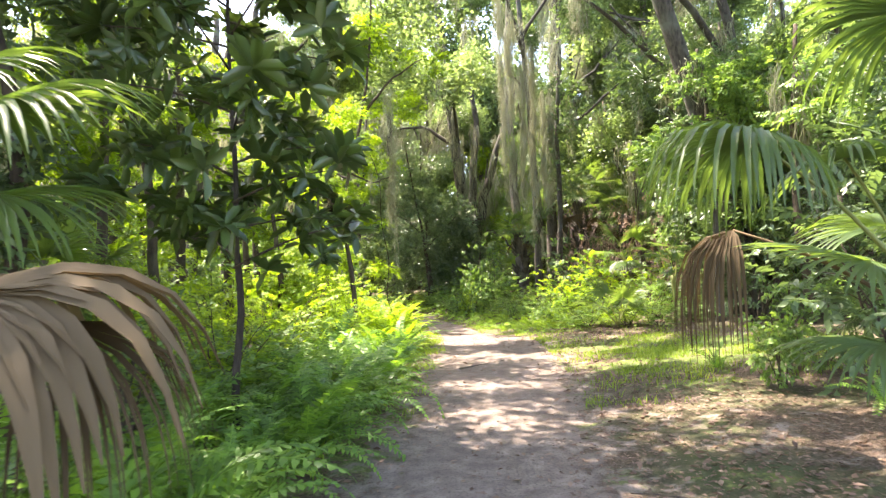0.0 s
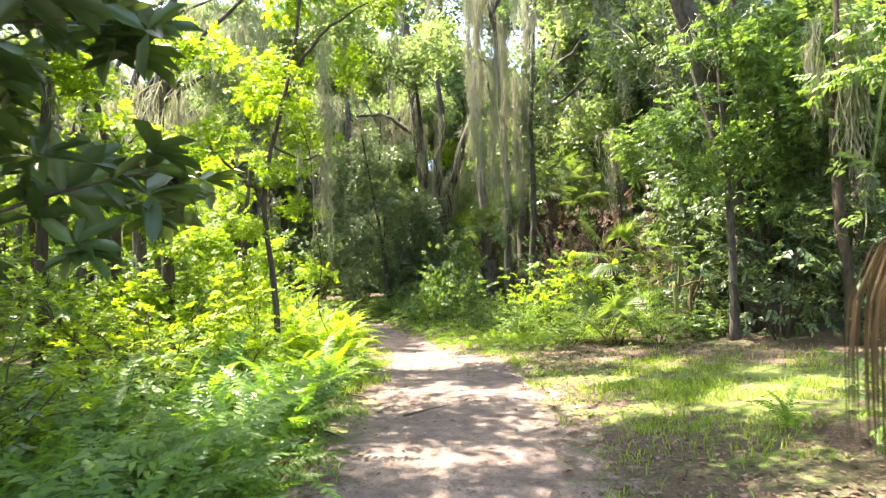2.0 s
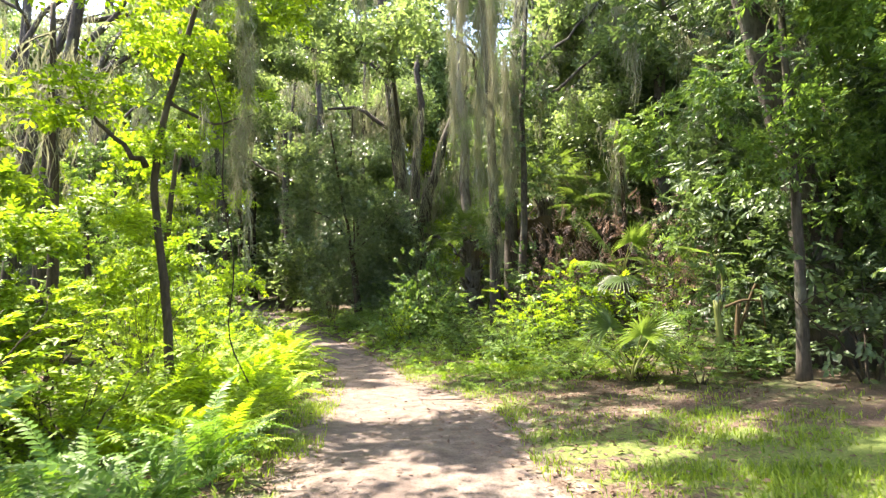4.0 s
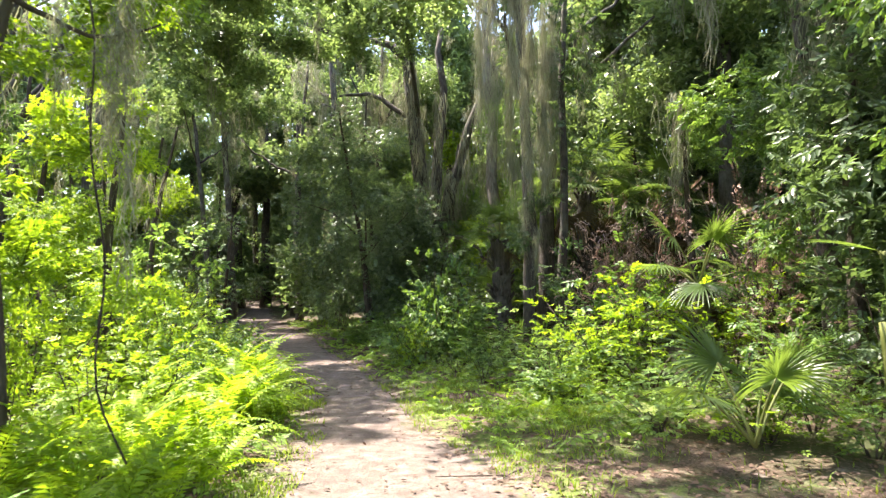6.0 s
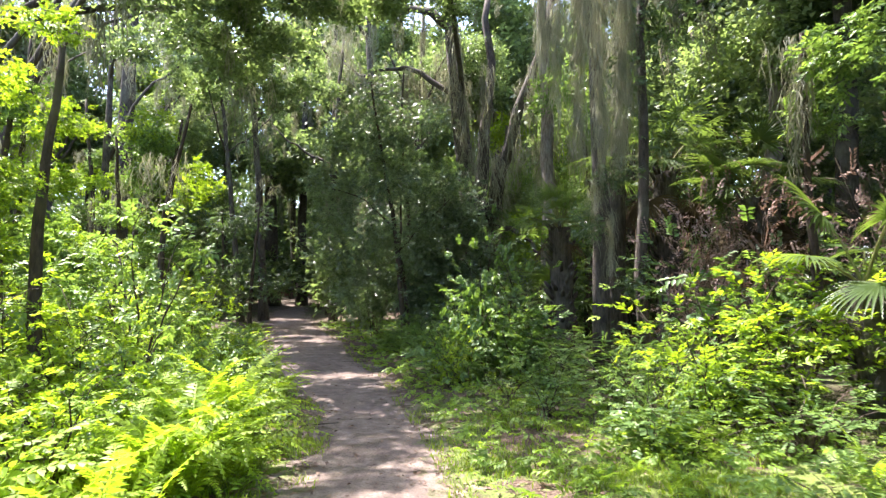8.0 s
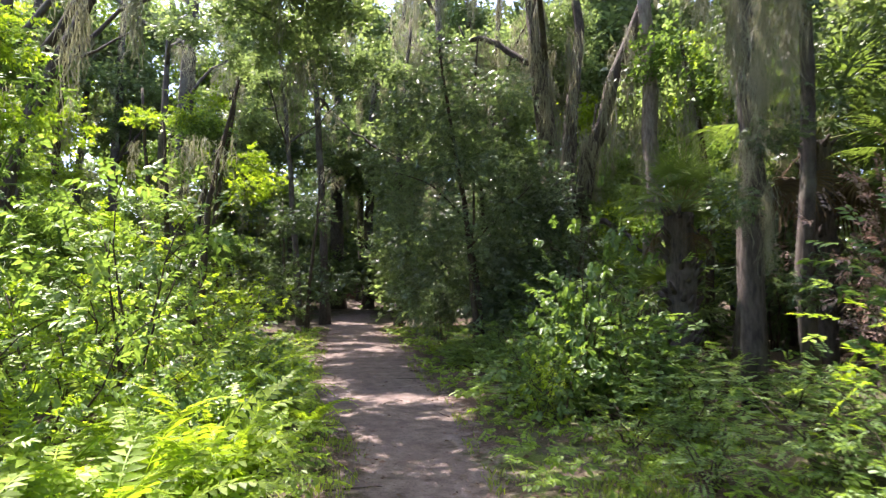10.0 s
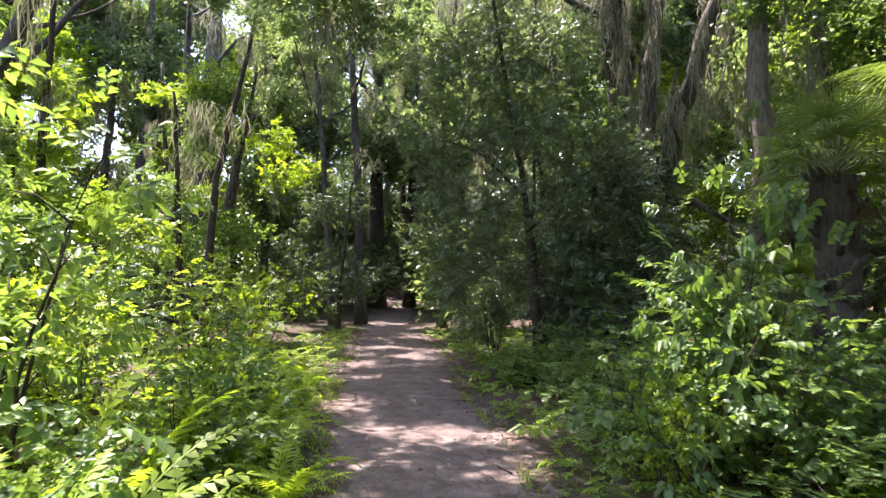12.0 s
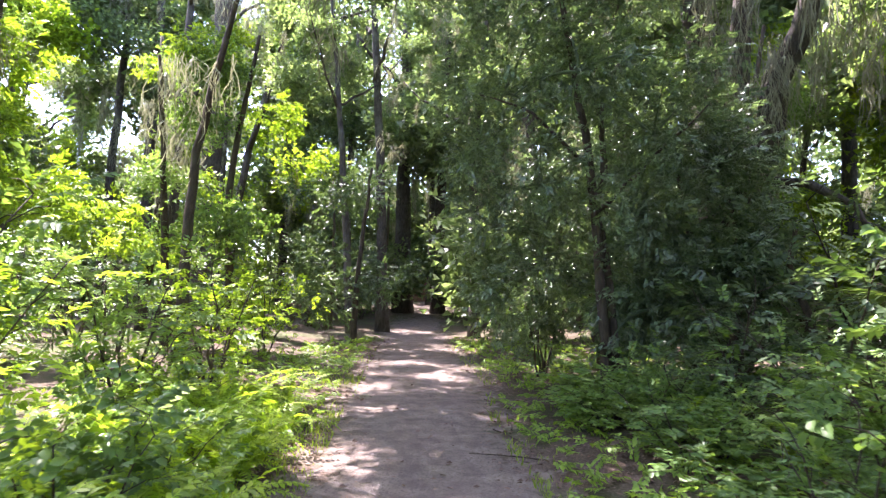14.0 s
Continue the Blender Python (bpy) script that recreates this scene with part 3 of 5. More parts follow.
def palm(x, y, trunk_h, r, fronds, reach, label, seed, dead=3, group="", name="palm", blade=0.055):
    """A fan palm, with or without a trunk, and its crown of stalked fans."""
    g = np.random.default_rng(seed)
    root = thing(name, pose(x, y, float(lie(x, y))), label, "palm", group)
    if trunk_h > 0.2:
        geo = Geo()
        line = bent([(0, 0, -0.1), (0.05, 0, trunk_h * 0.5), (0, 0, trunk_h)], 12)
        geo.tube(line, r * (1 + 0.1 * g.random(12)), 12, 0.08, seed)
        boots = []
        for i in range(int(trunk_h * 26)):  # old leaf boots
            a, zz = g.random() * 6.28, trunk_h * (0.15 + 0.85 * g.random())
            c = np.array((math.cos(a) * r, math.sin(a) * r, zz))
            boots.append(Matrix.LocRotScale(c, Euler((0, 0, a)), (1, 1, 1)))
        part("trunk", geo.mesh("trunk", M_BARK, True), root)
        for m in boots:
            part("leaf_boot", BOOT, root, "", m)
    for i in range(fronds + dead):
        gone = i >= fronds
        a = 2.399 * i + g.normal() * 0.2
        e = -0.9 if gone else 1.25 - (1.5 if trunk_h > 0.2 else 0.85) * (i / max(fronds, 1)) + g.normal() * 0.1
        st = reach * (0.55 + 0.25 * g.random())
        d = np.array((math.cos(a) * math.cos(e), math.sin(a) * math.cos(e), math.sin(e)))
        hub = np.array((0, 0, trunk_h + 0.1)) + d * st
        hub[2] = max(hub[2], 0.45)
        fwd = unit(d + np.array((0, 0, -0.35)))
        nrm = np.array((-math.cos(a) * math.sin(e), -math.sin(a) * math.sin(e), math.cos(e)))
        fan_frond(root, (0, 0, trunk_h), hub, fwd, nrm, reach * 0.62 * (0.85 + 0.3 * g.random()), 0.28 if not gone else 0.6, seed * 31 + i,
                  M_DEADPALM if gone else M_PALM, 30, 2.0, width=blade)
    return root


# ---- ferns ----
def fern_frond_mesh(length, arch, seed, mat):
    g = np.random.default_rng(seed)
    k = 26
    s = np.linspace(0, 1, k)
    ang = 1.25 - arch * s ** 1.2
    step = length / (k - 1)
    x = np.concatenate([[0], np.cumsum(np.cos(ang[:-1]) * step)])
    z = np.concatenate([[0], np.cumsum(np.sin(ang[:-1]) * step)])
    y = 0.04 * np.sin(3 * s + g.random() * 6)
    line = np.stack((x, y, z), -1)
    tan = unit(np.gradient(line, axis=0))
    geo = Geo()
    geo.ribbons(line[None], np.tile(np.array((0, 1.0, 0)), (1, k, 1)), np.full((1, k), 0.006))
    vs, ts = [], []
    for i in range(3, k):
        w = length * 0.098 * np.interp(s[i], (0.1, 0.35, 0.7, 1), (0.55, 1, 0.75, 0.12))
        nrm = np.cross(np.array((0, 1.0, 0)), tan[i]) * -1
        for sd in (-1, 1):
            d = unit(np.array((0, sd, 0)) + 0.35 * tan[i] + 0.12 * nrm * g.normal())
            wid = step * 0.92
            c = len(vs)
            b = line[i]
            vs += [b - tan[i] * wid * 0.4, b + d * w * 0.6 - tan[i] * wid * 0.35 - nrm * 0.004, b + d * w - nrm * w * 0.15, b + tan[i] * wid * 0.5 + d * w * 0.3]
            ts += [(c, c + 1, c + 2), (c, c + 2, c + 3)]
    geo.add(np.array(vs), np.array(ts))
    return geo.mesh("fern_frond", mat)


FROND_SHAPES = ((0.75, 1.5), (0.9, 1.9), (0.65, 1.2), (0.85, 2.3), (1.0, 1.6))
FRONDS = [[fern_frond_mesh(L, a, i, m) for i, (L, a) in enumerate(FROND_SHAPES)] for m in (M_FERN, M_SUNLITFERN)]


def fern(x, y, size, seed, fronds=11):
    g = np.random.default_rng(seed)
    # past y 10.5 ferns take the fronds with sunlight in their colour
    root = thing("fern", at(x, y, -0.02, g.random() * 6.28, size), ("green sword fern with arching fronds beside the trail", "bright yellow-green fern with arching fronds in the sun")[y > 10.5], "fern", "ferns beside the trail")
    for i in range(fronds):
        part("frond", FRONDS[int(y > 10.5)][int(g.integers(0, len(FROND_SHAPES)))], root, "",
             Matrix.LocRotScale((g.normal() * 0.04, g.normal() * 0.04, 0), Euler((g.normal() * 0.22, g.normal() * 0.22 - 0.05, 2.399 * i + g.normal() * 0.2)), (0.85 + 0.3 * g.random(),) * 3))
    return root


# ---- shrubs ----
def shrub_master(kind, seed):
    """Meshes of one shrub about 1.6 m high and 1.6 m wide: stems and leaves."""
    g = np.random.default_rng(seed)
    mat, tpl, twigs, size = {"lime": (M_LIME, "pinnate", 230, 0.16), "green": (M_MID, "twig", 220, 0.175), "dark": (M_DARK, "twig", 170, 0.19),
                             "fine": (M_MID, "fine", 120, 0.22), "brown": (M_BRUSH, "fine", 150, 0.2), "broad": (M_MID, "ovate", 230, 0.165)}[kind]
    stems, tips = [], []
    for i in range(6):
        a, r = 2.4 * i + g.normal() * 0.3, 0.25 + 0.5 * g.random()
        h = 0.8 + 0.65 * g.random()
        q = bent([(0.05 * math.cos(a), 0.05 * math.sin(a), -0.05), (0.4 * r * math.cos(a), 0.4 * r * math.sin(a), h * 0.5), (r * math.cos(a), r * math.sin(a), h)], 7)
        q[1:-1] += g.normal(size=(5, 3)) * 0.02
        stem = Geo()
        stem.tube(q, np.linspace(0.016, 0.004, 7), 4)
        for j in range(2, 7):
            tips.append((q[j], 0.16 + 0.05 * j))
            a2 = g.random() * 6.28
            e = q[j] + np.array((math.cos(a2) * 0.3, math.sin(a2) * 0.3, 0.12))
            stem.tube(np.array([q[j], (q[j] + e) / 2 + (0, 0, 0.04), e]), np.linspace(0.006, 0.002, 3), 3)
            tips.append((e, 0.2))
        stems.append(stem.mesh("stem", M_TWIG, True))
    own = g.integers(0, len(tips), twigs)
    c = np.array([tips[i][0] for i in own])
    sp = np.array([tips[i][1] for i in own])[:, None]
    off = g.normal(size=(twigs, 3)) * sp * 0.6
    p = c + off
    p[:, 2] = np.maximum(p[:, 2], 0.05)
    along = unit(off / sp + 0.5 * unit(p * np.array((1, 1, 0.15))) + 0.3 * g.normal(size=off.shape))
    normal = np.array((0, 0, 1.0)) + 0.4 * g.normal(size=off.shape)
    leaves = Geo()
    leaves.sprays(p, along, normal, size * (0.7 + 0.6 * g.random(twigs)), TEMPLATE[tpl])
    return stems, leaves.mesh("foliage", mat)


SHRUBS = {k: [shrub_master(k, s) for s in (21, 22, 23)] for k in ("lime", "green", "dark", "fine", "brown", "broad")}
SHRUB_WORDS = {"lime": "bright yellow-green leafy shrub with feathery leaves", "green": "green broad-leaved shrub beside the trail",
               "dark": "dark glossy evergreen shrub in the shade", "fine": "fine-leaved green undergrowth bush",
               "brown": "dead brown brush with withered leaves", "broad": "large-leaved green seedling shrub beside the trail"}


def shrub(kind, x, y, width, height, seed):
    g = np.random.default_rng(seed)
    root = thing("shrub", at(x, y, 0, g.random() * 6.28, width / 1.6, height / 1.6), SHRUB_WORDS[kind], "shrub", kind + " undergrowth")
    s, l = SHRUBS[kind][seed % 3]
    for one_stem in s:
        part("stem", one_stem, root)
    part("foliage", l, root)
    return root

# ---- large trees ----
G = np.random.default_rng(77)

# forked oak with a mossy horizontal limb over the trail
oak = tree(1.3, 30.5, [(-0.1, 0, 3.0), (-0.4, 0, 7.5), (-0.9, 0, 12), (-1.2, 0, 16)], 0.29, "large forked live oak draped in spanish moss",
           limbs=[([(0.1, 0, 2.2), (0.7, -0.5, 4.2), (1.6, -1.0, 7.0), (2.4, -1.2, 10)], 0.28), ([(0, 0, 2.5), (0.35, 0.2, 6.0), (0.6, 0.4, 11)], 0.26),
                  ([(-0.6, 0, 9.6), (-1.6, 0.2, 10.5), (-3.0, 0.2, 10.4), (-5.0, 0.3, 11.4)], 0.16), ([(-0.4, 0, 7.4), (-2.2, 0.3, 8.6), (-3.2, 0.4, 8.4)], 0.11),
                  ([(0.4, -0.3, 3.2), (1.3, -0.9, 2.9), (2.0, -1.4, 2.2)], 0.10)],
           crown=crown_of(G, 16, -2.4, 1.2, 8.5, 17, 3.9) + [(2.5, -1, 8.5, 0.8), (-4.2, 0.5, 11.5, 0.9)], moss=34, seed=3, twigs_open=0.5)
for dx, dy, z, k, s in ((-0.3, -0.5, 7.5, 2, 1.3), (0.1, -0.6, 6.2, 2, 1.2), (-0.5, -0.4, 9.6, 2, 1.4), (0.7, -0.9, 5.4, 1, 1.2), (1.2, -1.1, 6.8, 2, 1.2), (-0.2, -0.5, 5.0, 1, 1.1), (0.4, -0.5, 8.4, 2, 1.3), (0.5, -0.6, 4.3, 1, 1.1), (1.8, -1.3, 8.0, 2, 1.2), (-1.6, 0.2, 10.4, 2, 1.0), (-2.4, 0.2, 10.4, 1, 1.2), (-3.2, 0.2, 10.5, 2, 0.9)):
    moss_part(oak, dx, dy, z, k, s, dx * 5)
tree(3.3, 21.6, [(0.05, 0, 4), (-0.2, -0.1, 9), (-0.4, 0, 14)], 0.13, "slender dark tree hung with long curtains of spanish moss",
     limbs=[([(-0.1, 0, 8.5), (-0.6, -1.0, 9.6), (-1.0, -1.9, 10.2)], 0.08), ([(0, 0, 5.6), (-0.5, -1.2, 6.3), (-0.7, -2.0, 6.6)], 0.06), ([(-0.2, 0, 9.5), (0.8, -0.4, 11), (1.6, -0.6, 12)], 0.07), ([(0.95, 0.6, -0.1), (0.9, 0.6, 4), (1.1, 0.6, 8), (1.4, 0.7, 13)], 0.11)],
     crown=crown_of(G, 8, -0.3, 0.3, 9.5, 15, 2.4), moss=8, seed=5, group="woodland oaks", flare=1.15)
for i, (dx, dy, z, s) in enumerate(((0.6, 0.8, 5.2, 0.9), (1.3, 0.6, 6.4, 1.0), (0.2, 0.9, 6.9, 0.9), (1.5, 0.9, 4.4, 0.8), (0.9, 0.8, 7.9, 1.0), (0.45, -0.35, 1.5, 0.45), (-0.25, -0.3, 2.5, 0.4), (0.35, -0.2, 3.3, 0.45))):
    part("foliage", DARK_CLUMPS[i % 3], bpy.data.objects["oak_tree.001"], "", Matrix.LocRotScale((dx, dy, z), Euler((0, 0, i)), (s, s, s)))
# limb and clumps added high on the forked oak to shade the cabbage palm
lg = Geo()
lg.tube(bent([(-0.3, 0, 7.5), (-0.5, -2.2, 8.6), (-0.7, -4.6, 9.2)], 9), np.linspace(0.1, 0.035, 9), 7, 0.08, 5)
part("limb", lg.mesh("limb", M_BARK, True), oak)
for i, (dx, dy, z, k) in enumerate(((-0.7, -4.7, 9.0, 1.2), (-0.2, -4.0, 9.3, 1.1), (-1.4, -4.3, 9.2, 1.2), (-0.6, -3.2, 8.9, 1.0), (0.3, -4.9, 9.4, 1.1), (-1.2, -5.4, 9.3, 1.1))):
    part("foliage", SMALL_CLUMPS[i % 3], oak, "", Matrix.LocRotScale((dx, dy, z), Euler((0, 0, i)), (k, k, k)))
curtain = bpy.data.objects["oak_tree.001"]
for dx, dy, z, k, s, lg_ in ((-1.2, -1.9, 10.2, 4, 0.9, 2.2), (-0.9, -1.7, 9.0, 4, 0.8, 2.0), (-1.15, -1.8, 7.2, 4, 0.8, 1.8), (-0.55, -1.9, 8.0, 4, 0.9, 2.0), (-0.95, -1.85, 5.6, 5, 0.9, 1.8), (-0.6, -1.6, 5.9, 4, 0.8, 1.7),
                             (-0.15, -1.5, 8.6, 4, 0.9, 2.2), (-0.2, -1.2, 6.0, 4, 0.8, 1.6), (0.2, -1.0, 7.2, 4, 0.8, 2.0), (0.25, -0.6, 5.0, 5, 0.9, 1.7), (0.7, 0.2, 7.5, 4, 0.8, 2.0), (1.0, 2.2, 7.2, 4, 0.9, 2.0), (0.85, 2.1, 5.0, 5, 0.9, 1.6), (1.2, 2.3, 9.4, 4, 0.8, 2.0), (0.05, -0.22, 4.4, 5, 0.7, 1.6), (-0.12, -0.2, 3.3, 5, 0.6, 1.2), (0.15, -0.18, 2.7, 5, 0.6, 1.1)):
    moss_part(curtain, dx, dy, z, k, s * 0.72, dx * 7, lg_)
forest_oak(4.35, 25.0, 15, 0.2, (0.8, 0), 31, 13, 9, 0.35)
forest_oak(8.15, 26.0, 16, 0.22, (1.1, 0), 32, 6, 8, bark=M_PALEBARK, label="tall pale-barked tree with spanish moss")
forest_oak(8.9, 24.0, 16, 0.2, (0.2, 0), 33, 13, 9, 0.35)
forest_oak(10.8, 23.0, 15, 0.24, (0.6, 0.2), 34, 13, 9, 0.35)
tree(6.7, 13.6, [(-0.5, -0.1, 2.5), (-1.2, -0.3, 5.0), (-1.9, -0.4, 7.2), (-2.8, -0.5, 10), (-3.6, -0.4, 13)], 0.24, "leaning oak trunk with rough brown bark",
     limbs=[([(-1.9, -0.4, 7.2), (-1.0, -0.6, 9), (0.2, -0.8, 11)], 0.12)], crown=crown_of(G, 7, -2.0, -0.5, 9.0, 13, 3.4), moss=5, seed=9)
# far trees that frame the end of the trail
forest_oak(-7.7, 38.0, 15, 0.17, (-1.1, 0), 41, 5, 6, 0.55)
forest_oak(-8.3, 36.8, 12, 0.12, (-1.3, 0), 42, 4, 5, 0.5)
forest_oak(-8.4, 47.0, 15, 0.26, (0.2, 0), 43, 4, 7)
forest_oak(-10.1, 47.0, 16, 0.36, (-0.3, 0), 44, 4, 8)
forest_oak(-13.1, 36.0, 17, 0.36, (0.4, 0), 45, 8, 10)
forest_oak(-19.0, 40.0, 16, 0.25, (0.3, 0), 46, 5, 8)
forest_oak(-5.4, 41.0, 15, 0.2, (0.2, 0), 47, 6, 8)
forest_oak(-2.6, 36.5, 15, 0.2, (-0.4, 0), 48, 8, 9)

# the thin tree by the ferns, with moss beside it
thin = tree(-1.75, 12.3, [(0.05, 0, 0.9), (-0.1, 0, 1.9), (-0.25, 0, 2.7), (0.02, 0.0, 3.6), (0.3, 0.1, 4.6), (0.5, 0.1, 6.0), (0.5, 0.2, 7.6)], 0.043, "slim young tree with bright yellow-green leaves",
     limbs=[([(-0.25, 0, 2.7), (-0.55, 0, 3.0), (-1.0, 0.1, 3.4)], 0.035), ([(0.0, 0, 3.4), (0.4, 0.2, 3.2), (0.8, 0.4, 3.4)], 0.02), ([(0.3, 0.1, 4.6), (0.9, 0, 5.3), (1.5, -0.1, 5.6)], 0.03)],
     clumps=LIME_CLUMPS, crown=[(-1.0, 0.3, 3.5, 0.75), (0.5, 0.6, 3.7, 0.5), (-0.4, 0.8, 4.5, 0.8), (0.9, 0.9, 4.9, 0.7), (-1.3, 0.5, 5.2, 0.9), (0.3, 0.4, 6.2, 0.9), (1.6, 0.4, 5.7, 0.6), (-1.0, 1.0, 2.5, 0.6), (0.35, 0.5, 2.5, 0.42), (-0.3, 0.6, 1.7, 0.5), (0.5, 0.7, 1.5, 0.42), (-0.9, 0.3, 1.4, 0.5), (0.1, 0.5, 3.2, 0.5), (0.1, -0.3, 2.9, 0.35), (-0.3, -0.35, 2.1, 0.32), (0.3, -0.25, 3.9, 0.45), (-0.1, -0.3, 4.6, 0.5)],
     seed=12, bark=M_TWIG, name="young_tree", flare=1.2, twigs_open=0.0)
for dx, dy, z, k, s in ((0.8, -0.2, 5.0, 5, 0.9), (0.84, -0.15, 4.1, 5, 0.9), (0.8, -0.25, 3.2, 5, 0.9), (0.42, -0.2, 3.5, 0, 0.8), (0.86, -0.2, 2.5, 0, 0.9)):
    moss_part(thin, dx, dy, z, k, s * 0.62, dx * 9, s * 1.1)
vine = Geo()
vine.tube(bent([(0.3, 0, 4.0), (0.62, -0.1, 3.2), (0.55, -0.1, 2.4), (0.75, -0.15, 1.6), (0.6, -0.1, 0.9), (0.85, -0.1, 0.4)], 18), np.full(18, 0.0075), 5)
part("vine", vine.mesh("vine", M_TWIG, True), thin)

# broad-leaved sapling beside the trail at the start
sap = thing("sapling", at(-1.72, 5.1), "dark sapling with large glossy magnolia leaves", "tree")
sg = Geo()
stem = bent([(0.05, 0, -0.1), (-0.03, 0.02, 0.5), (0.1, 0, 1.1), (0.01, 0.03, 1.6), (0.07, 0, 2.2), (0.0, 0, 2.9), (0.03, 0.02, 5.2)], 16)
sg.tube(stem, np.linspace(0.038, 0.012, 16), 8, 0.08, 4)
part("trunk", sg.mesh("trunk", M_DARKTWIG, True), sap)
g_ = np.random.default_rng(8)
leafpos, leafdir = [], []
for i in range(34):
    a, zz = 2.399 * i, 1.45 + 3.65 * i / 34
    L = (1.2 - 0.05 * i / 34) * (0.7 + 0.5 * g_.random())
    b = np.array((np.interp(zz, (0, 2, 4), (0, 0.02, 0.05)), 0, zz))
    e = b + np.array((math.cos(a) * L, math.sin(a) * L, 0.1 + 0.25 * g_.random()))
    bg = Geo()
    q = bent([b, (b + e) / 2 + (0, 0, 0.08), e], 6)
    bg.tube(q, np.linspace(0.012, 0.004, 6), 5)
    part("branch", bg.mesh("branch", M_TWIG, True), sap)
    for j in range(9):
        f = 0.35 + 0.65 * j / 8
        leafpos.append(b + (e - b) * f + g_.normal(size=3) * 0.09)
        leafdir.append(unit(e - b) + g_.normal(size=3) * 0.5)
lg = Geo()
leafpos, leafdir = np.array(leafpos), np.array(leafdir)
lg.sprays(leafpos, leafdir, np.array((0, 0, 1.0)) + 0.5 * g_.normal(size=leafpos.shape), 0.26 * (0.8 + 0.5 * g_.random(len(leafpos))), TEMPLATE["whorl"])
part("foliage", lg.mesh("foliage", M_MAGNOLIA), sap)

# ---- palmettos at the start ----
pr = thing("palmetto", at(3.1, 3.9), "fan palmetto with drooping green fronds and a withered one", "palm")
zr = float(lie(3.1, 3.9))
def rel(x, y, z): return (x - 3.1, y - 3.9, z - zr)
fan_frond(pr, (0, 0, 0.9), rel(1.84, 3.66, 2.10), (-1, -0.2, 0.25), (0.25, 0.1, 1), 0.95, 1.5, 1, segments=50, span=2.4, width=0.045)
fan_frond(pr, (0, 0, 0.8), rel(2.08, 4.45, 1.60), (-0.5, 0.1, -0.2), (-0.6, 0, 0.5), 1.08, 4.5, 2, M_DEADPALM, 42, 1.35, width=0.024, label="withered brown hanging frond")
fan_frond(pr, (0, 0, 1.0), rel(2.75, 3.5, 2.75), (-0.5, -0.2, 0.5), (0.3, 0.0, 1), 1.0, 0.9, 3, segments=44, span=2.1, width=0.045)
fan_frond(pr, (0, 0, 0.8), rel(2.55, 3.9, 2.0), (-0.3, -0.8, 0.1), (0, 0.3, 1), 0.7, 0.5, 4)
fan_frond(pr, (0, 0, 0.6), rel(2.75, 4.0, 1.35), (-1, -0.1, 0.15), (0.2, -0.3, 1), 0.8, 0.2, 5)
fan_frond(pr, (0, 0, 0.5), rel(2.6, 3.7, 0.85), (-0.9, -0.4, 0.0), (0, -0.3, 1), 0.7, 0.35, 6)
fan_frond(pr, (0, 0, 0.6), rel(3.3, 4.6, 1.6), (0.2, 1, 0.3), (0, -0.3, 1), 0.8, 0.35, 7)
fan_frond(pr, (0, 0, 0.6), rel(3.7, 3.6, 2.0), (1, -0.1, 0.3), (-0.3, 0, 1), 0.9, 0.35, 8)
st = Geo()
st.tube(bent([(0, 0, -0.1), (0.05, 0, 0.4), (0, 0, 1.0)], 7), np.linspace(0.16, 0.1, 7), 10, 0.15, 4)
part("trunk", st.mesh("trunk", M_BARK, True), pr)

pl = thing("palmetto", at(-2.7, 3.0), "fan palmetto with green fronds and a large dead brown frond", "palm")
zl = float(lie(-2.7, 3.0))
def rel(x, y, z): return (x + 2.7, y - 3.0, z - zl)
fan_frond(pl, (0, 0, 0.5), rel(-1.72, 2.2, 1.34), (1, 0.0, 0.1), (-0.05, -0.5, 1), 1.08, 1.0, 11, M_DEADPALM, 34, 1.9, width=0.095, label="dead grey-brown drooping frond")
fan_frond(pl, (0, 0, 0.8), rel(-2.25, 3.1, 2.3), (1, 0.1, 0.25), (-0.2, -0.3, 1), 0.95, 0.5, 12)
fan_frond(pl, (0, 0, 0.8), rel(-2.7, 3.3, 2.5), (0.5, 0.6, 0.5), (-0.3, -0.3, 1), 0.85, 0.4, 13)
fan_frond(pl, (0, 0, 0.8), rel(-2.45, 3.4, 1.9), (0.8, 0.5, 0.1), (0, -0.3, 1), 0.85, 0.4, 14)
fan_frond(pl, (0, 0, 0.5), rel(-1.4, 2.25, 1.22), (1, 0.05, -0.3), (0.3, -0.3, 1), 0.8, 1.3, 15, M_DEADPALM, 40, 1.3, width=0.024, label="dead grey-brown drooping frond")
fan_frond(pl, (0, 0, 0.8), rel(-3.4, 2.9, 2.2), (-1, 0, 0.3), (0.3, 0, 1), 0.85, 0.4, 16)
st = Geo()
st.tube(bent([(0, 0, -0.1), (0.05, 0, 0.4), (0, 0, 0.9)], 7), np.linspace(0.16, 0.1, 7), 10, 0.15, 5)
part("trunk", st.mesh("trunk", M_BARK, True), pl)

# ---- other palms ----
palm(3.05, 24.2, 2.65, 0.22, 30, 0.95, "cabbage palm with a booted trunk in the shade", 51, 3, name="cabbage_palm", blade=0.03)
palm(5.6, 25.2, 3.9, 0.24, 16, 1.6, "cabbage palm with pale fans behind the oaks", 52, 7, name="cabbage_palm", blade=0.04)
palm(7.3, 24.5, 3.2, 0.22, 14, 1.6, "cabbage palm with pale fans behind the oaks", 53, 5, name="cabbage_palm", blade=0.04)
palm(5.2, 17.6, 1.4, 0.12, 8, 1.1, "young palmetto above the vine thicket", 54, 1, name="palmetto")
palm(3.7, 13.4, 0.1, 0.1, 5, 0.9, "low palmetto with arching fans", 55, 0, name="palmetto")
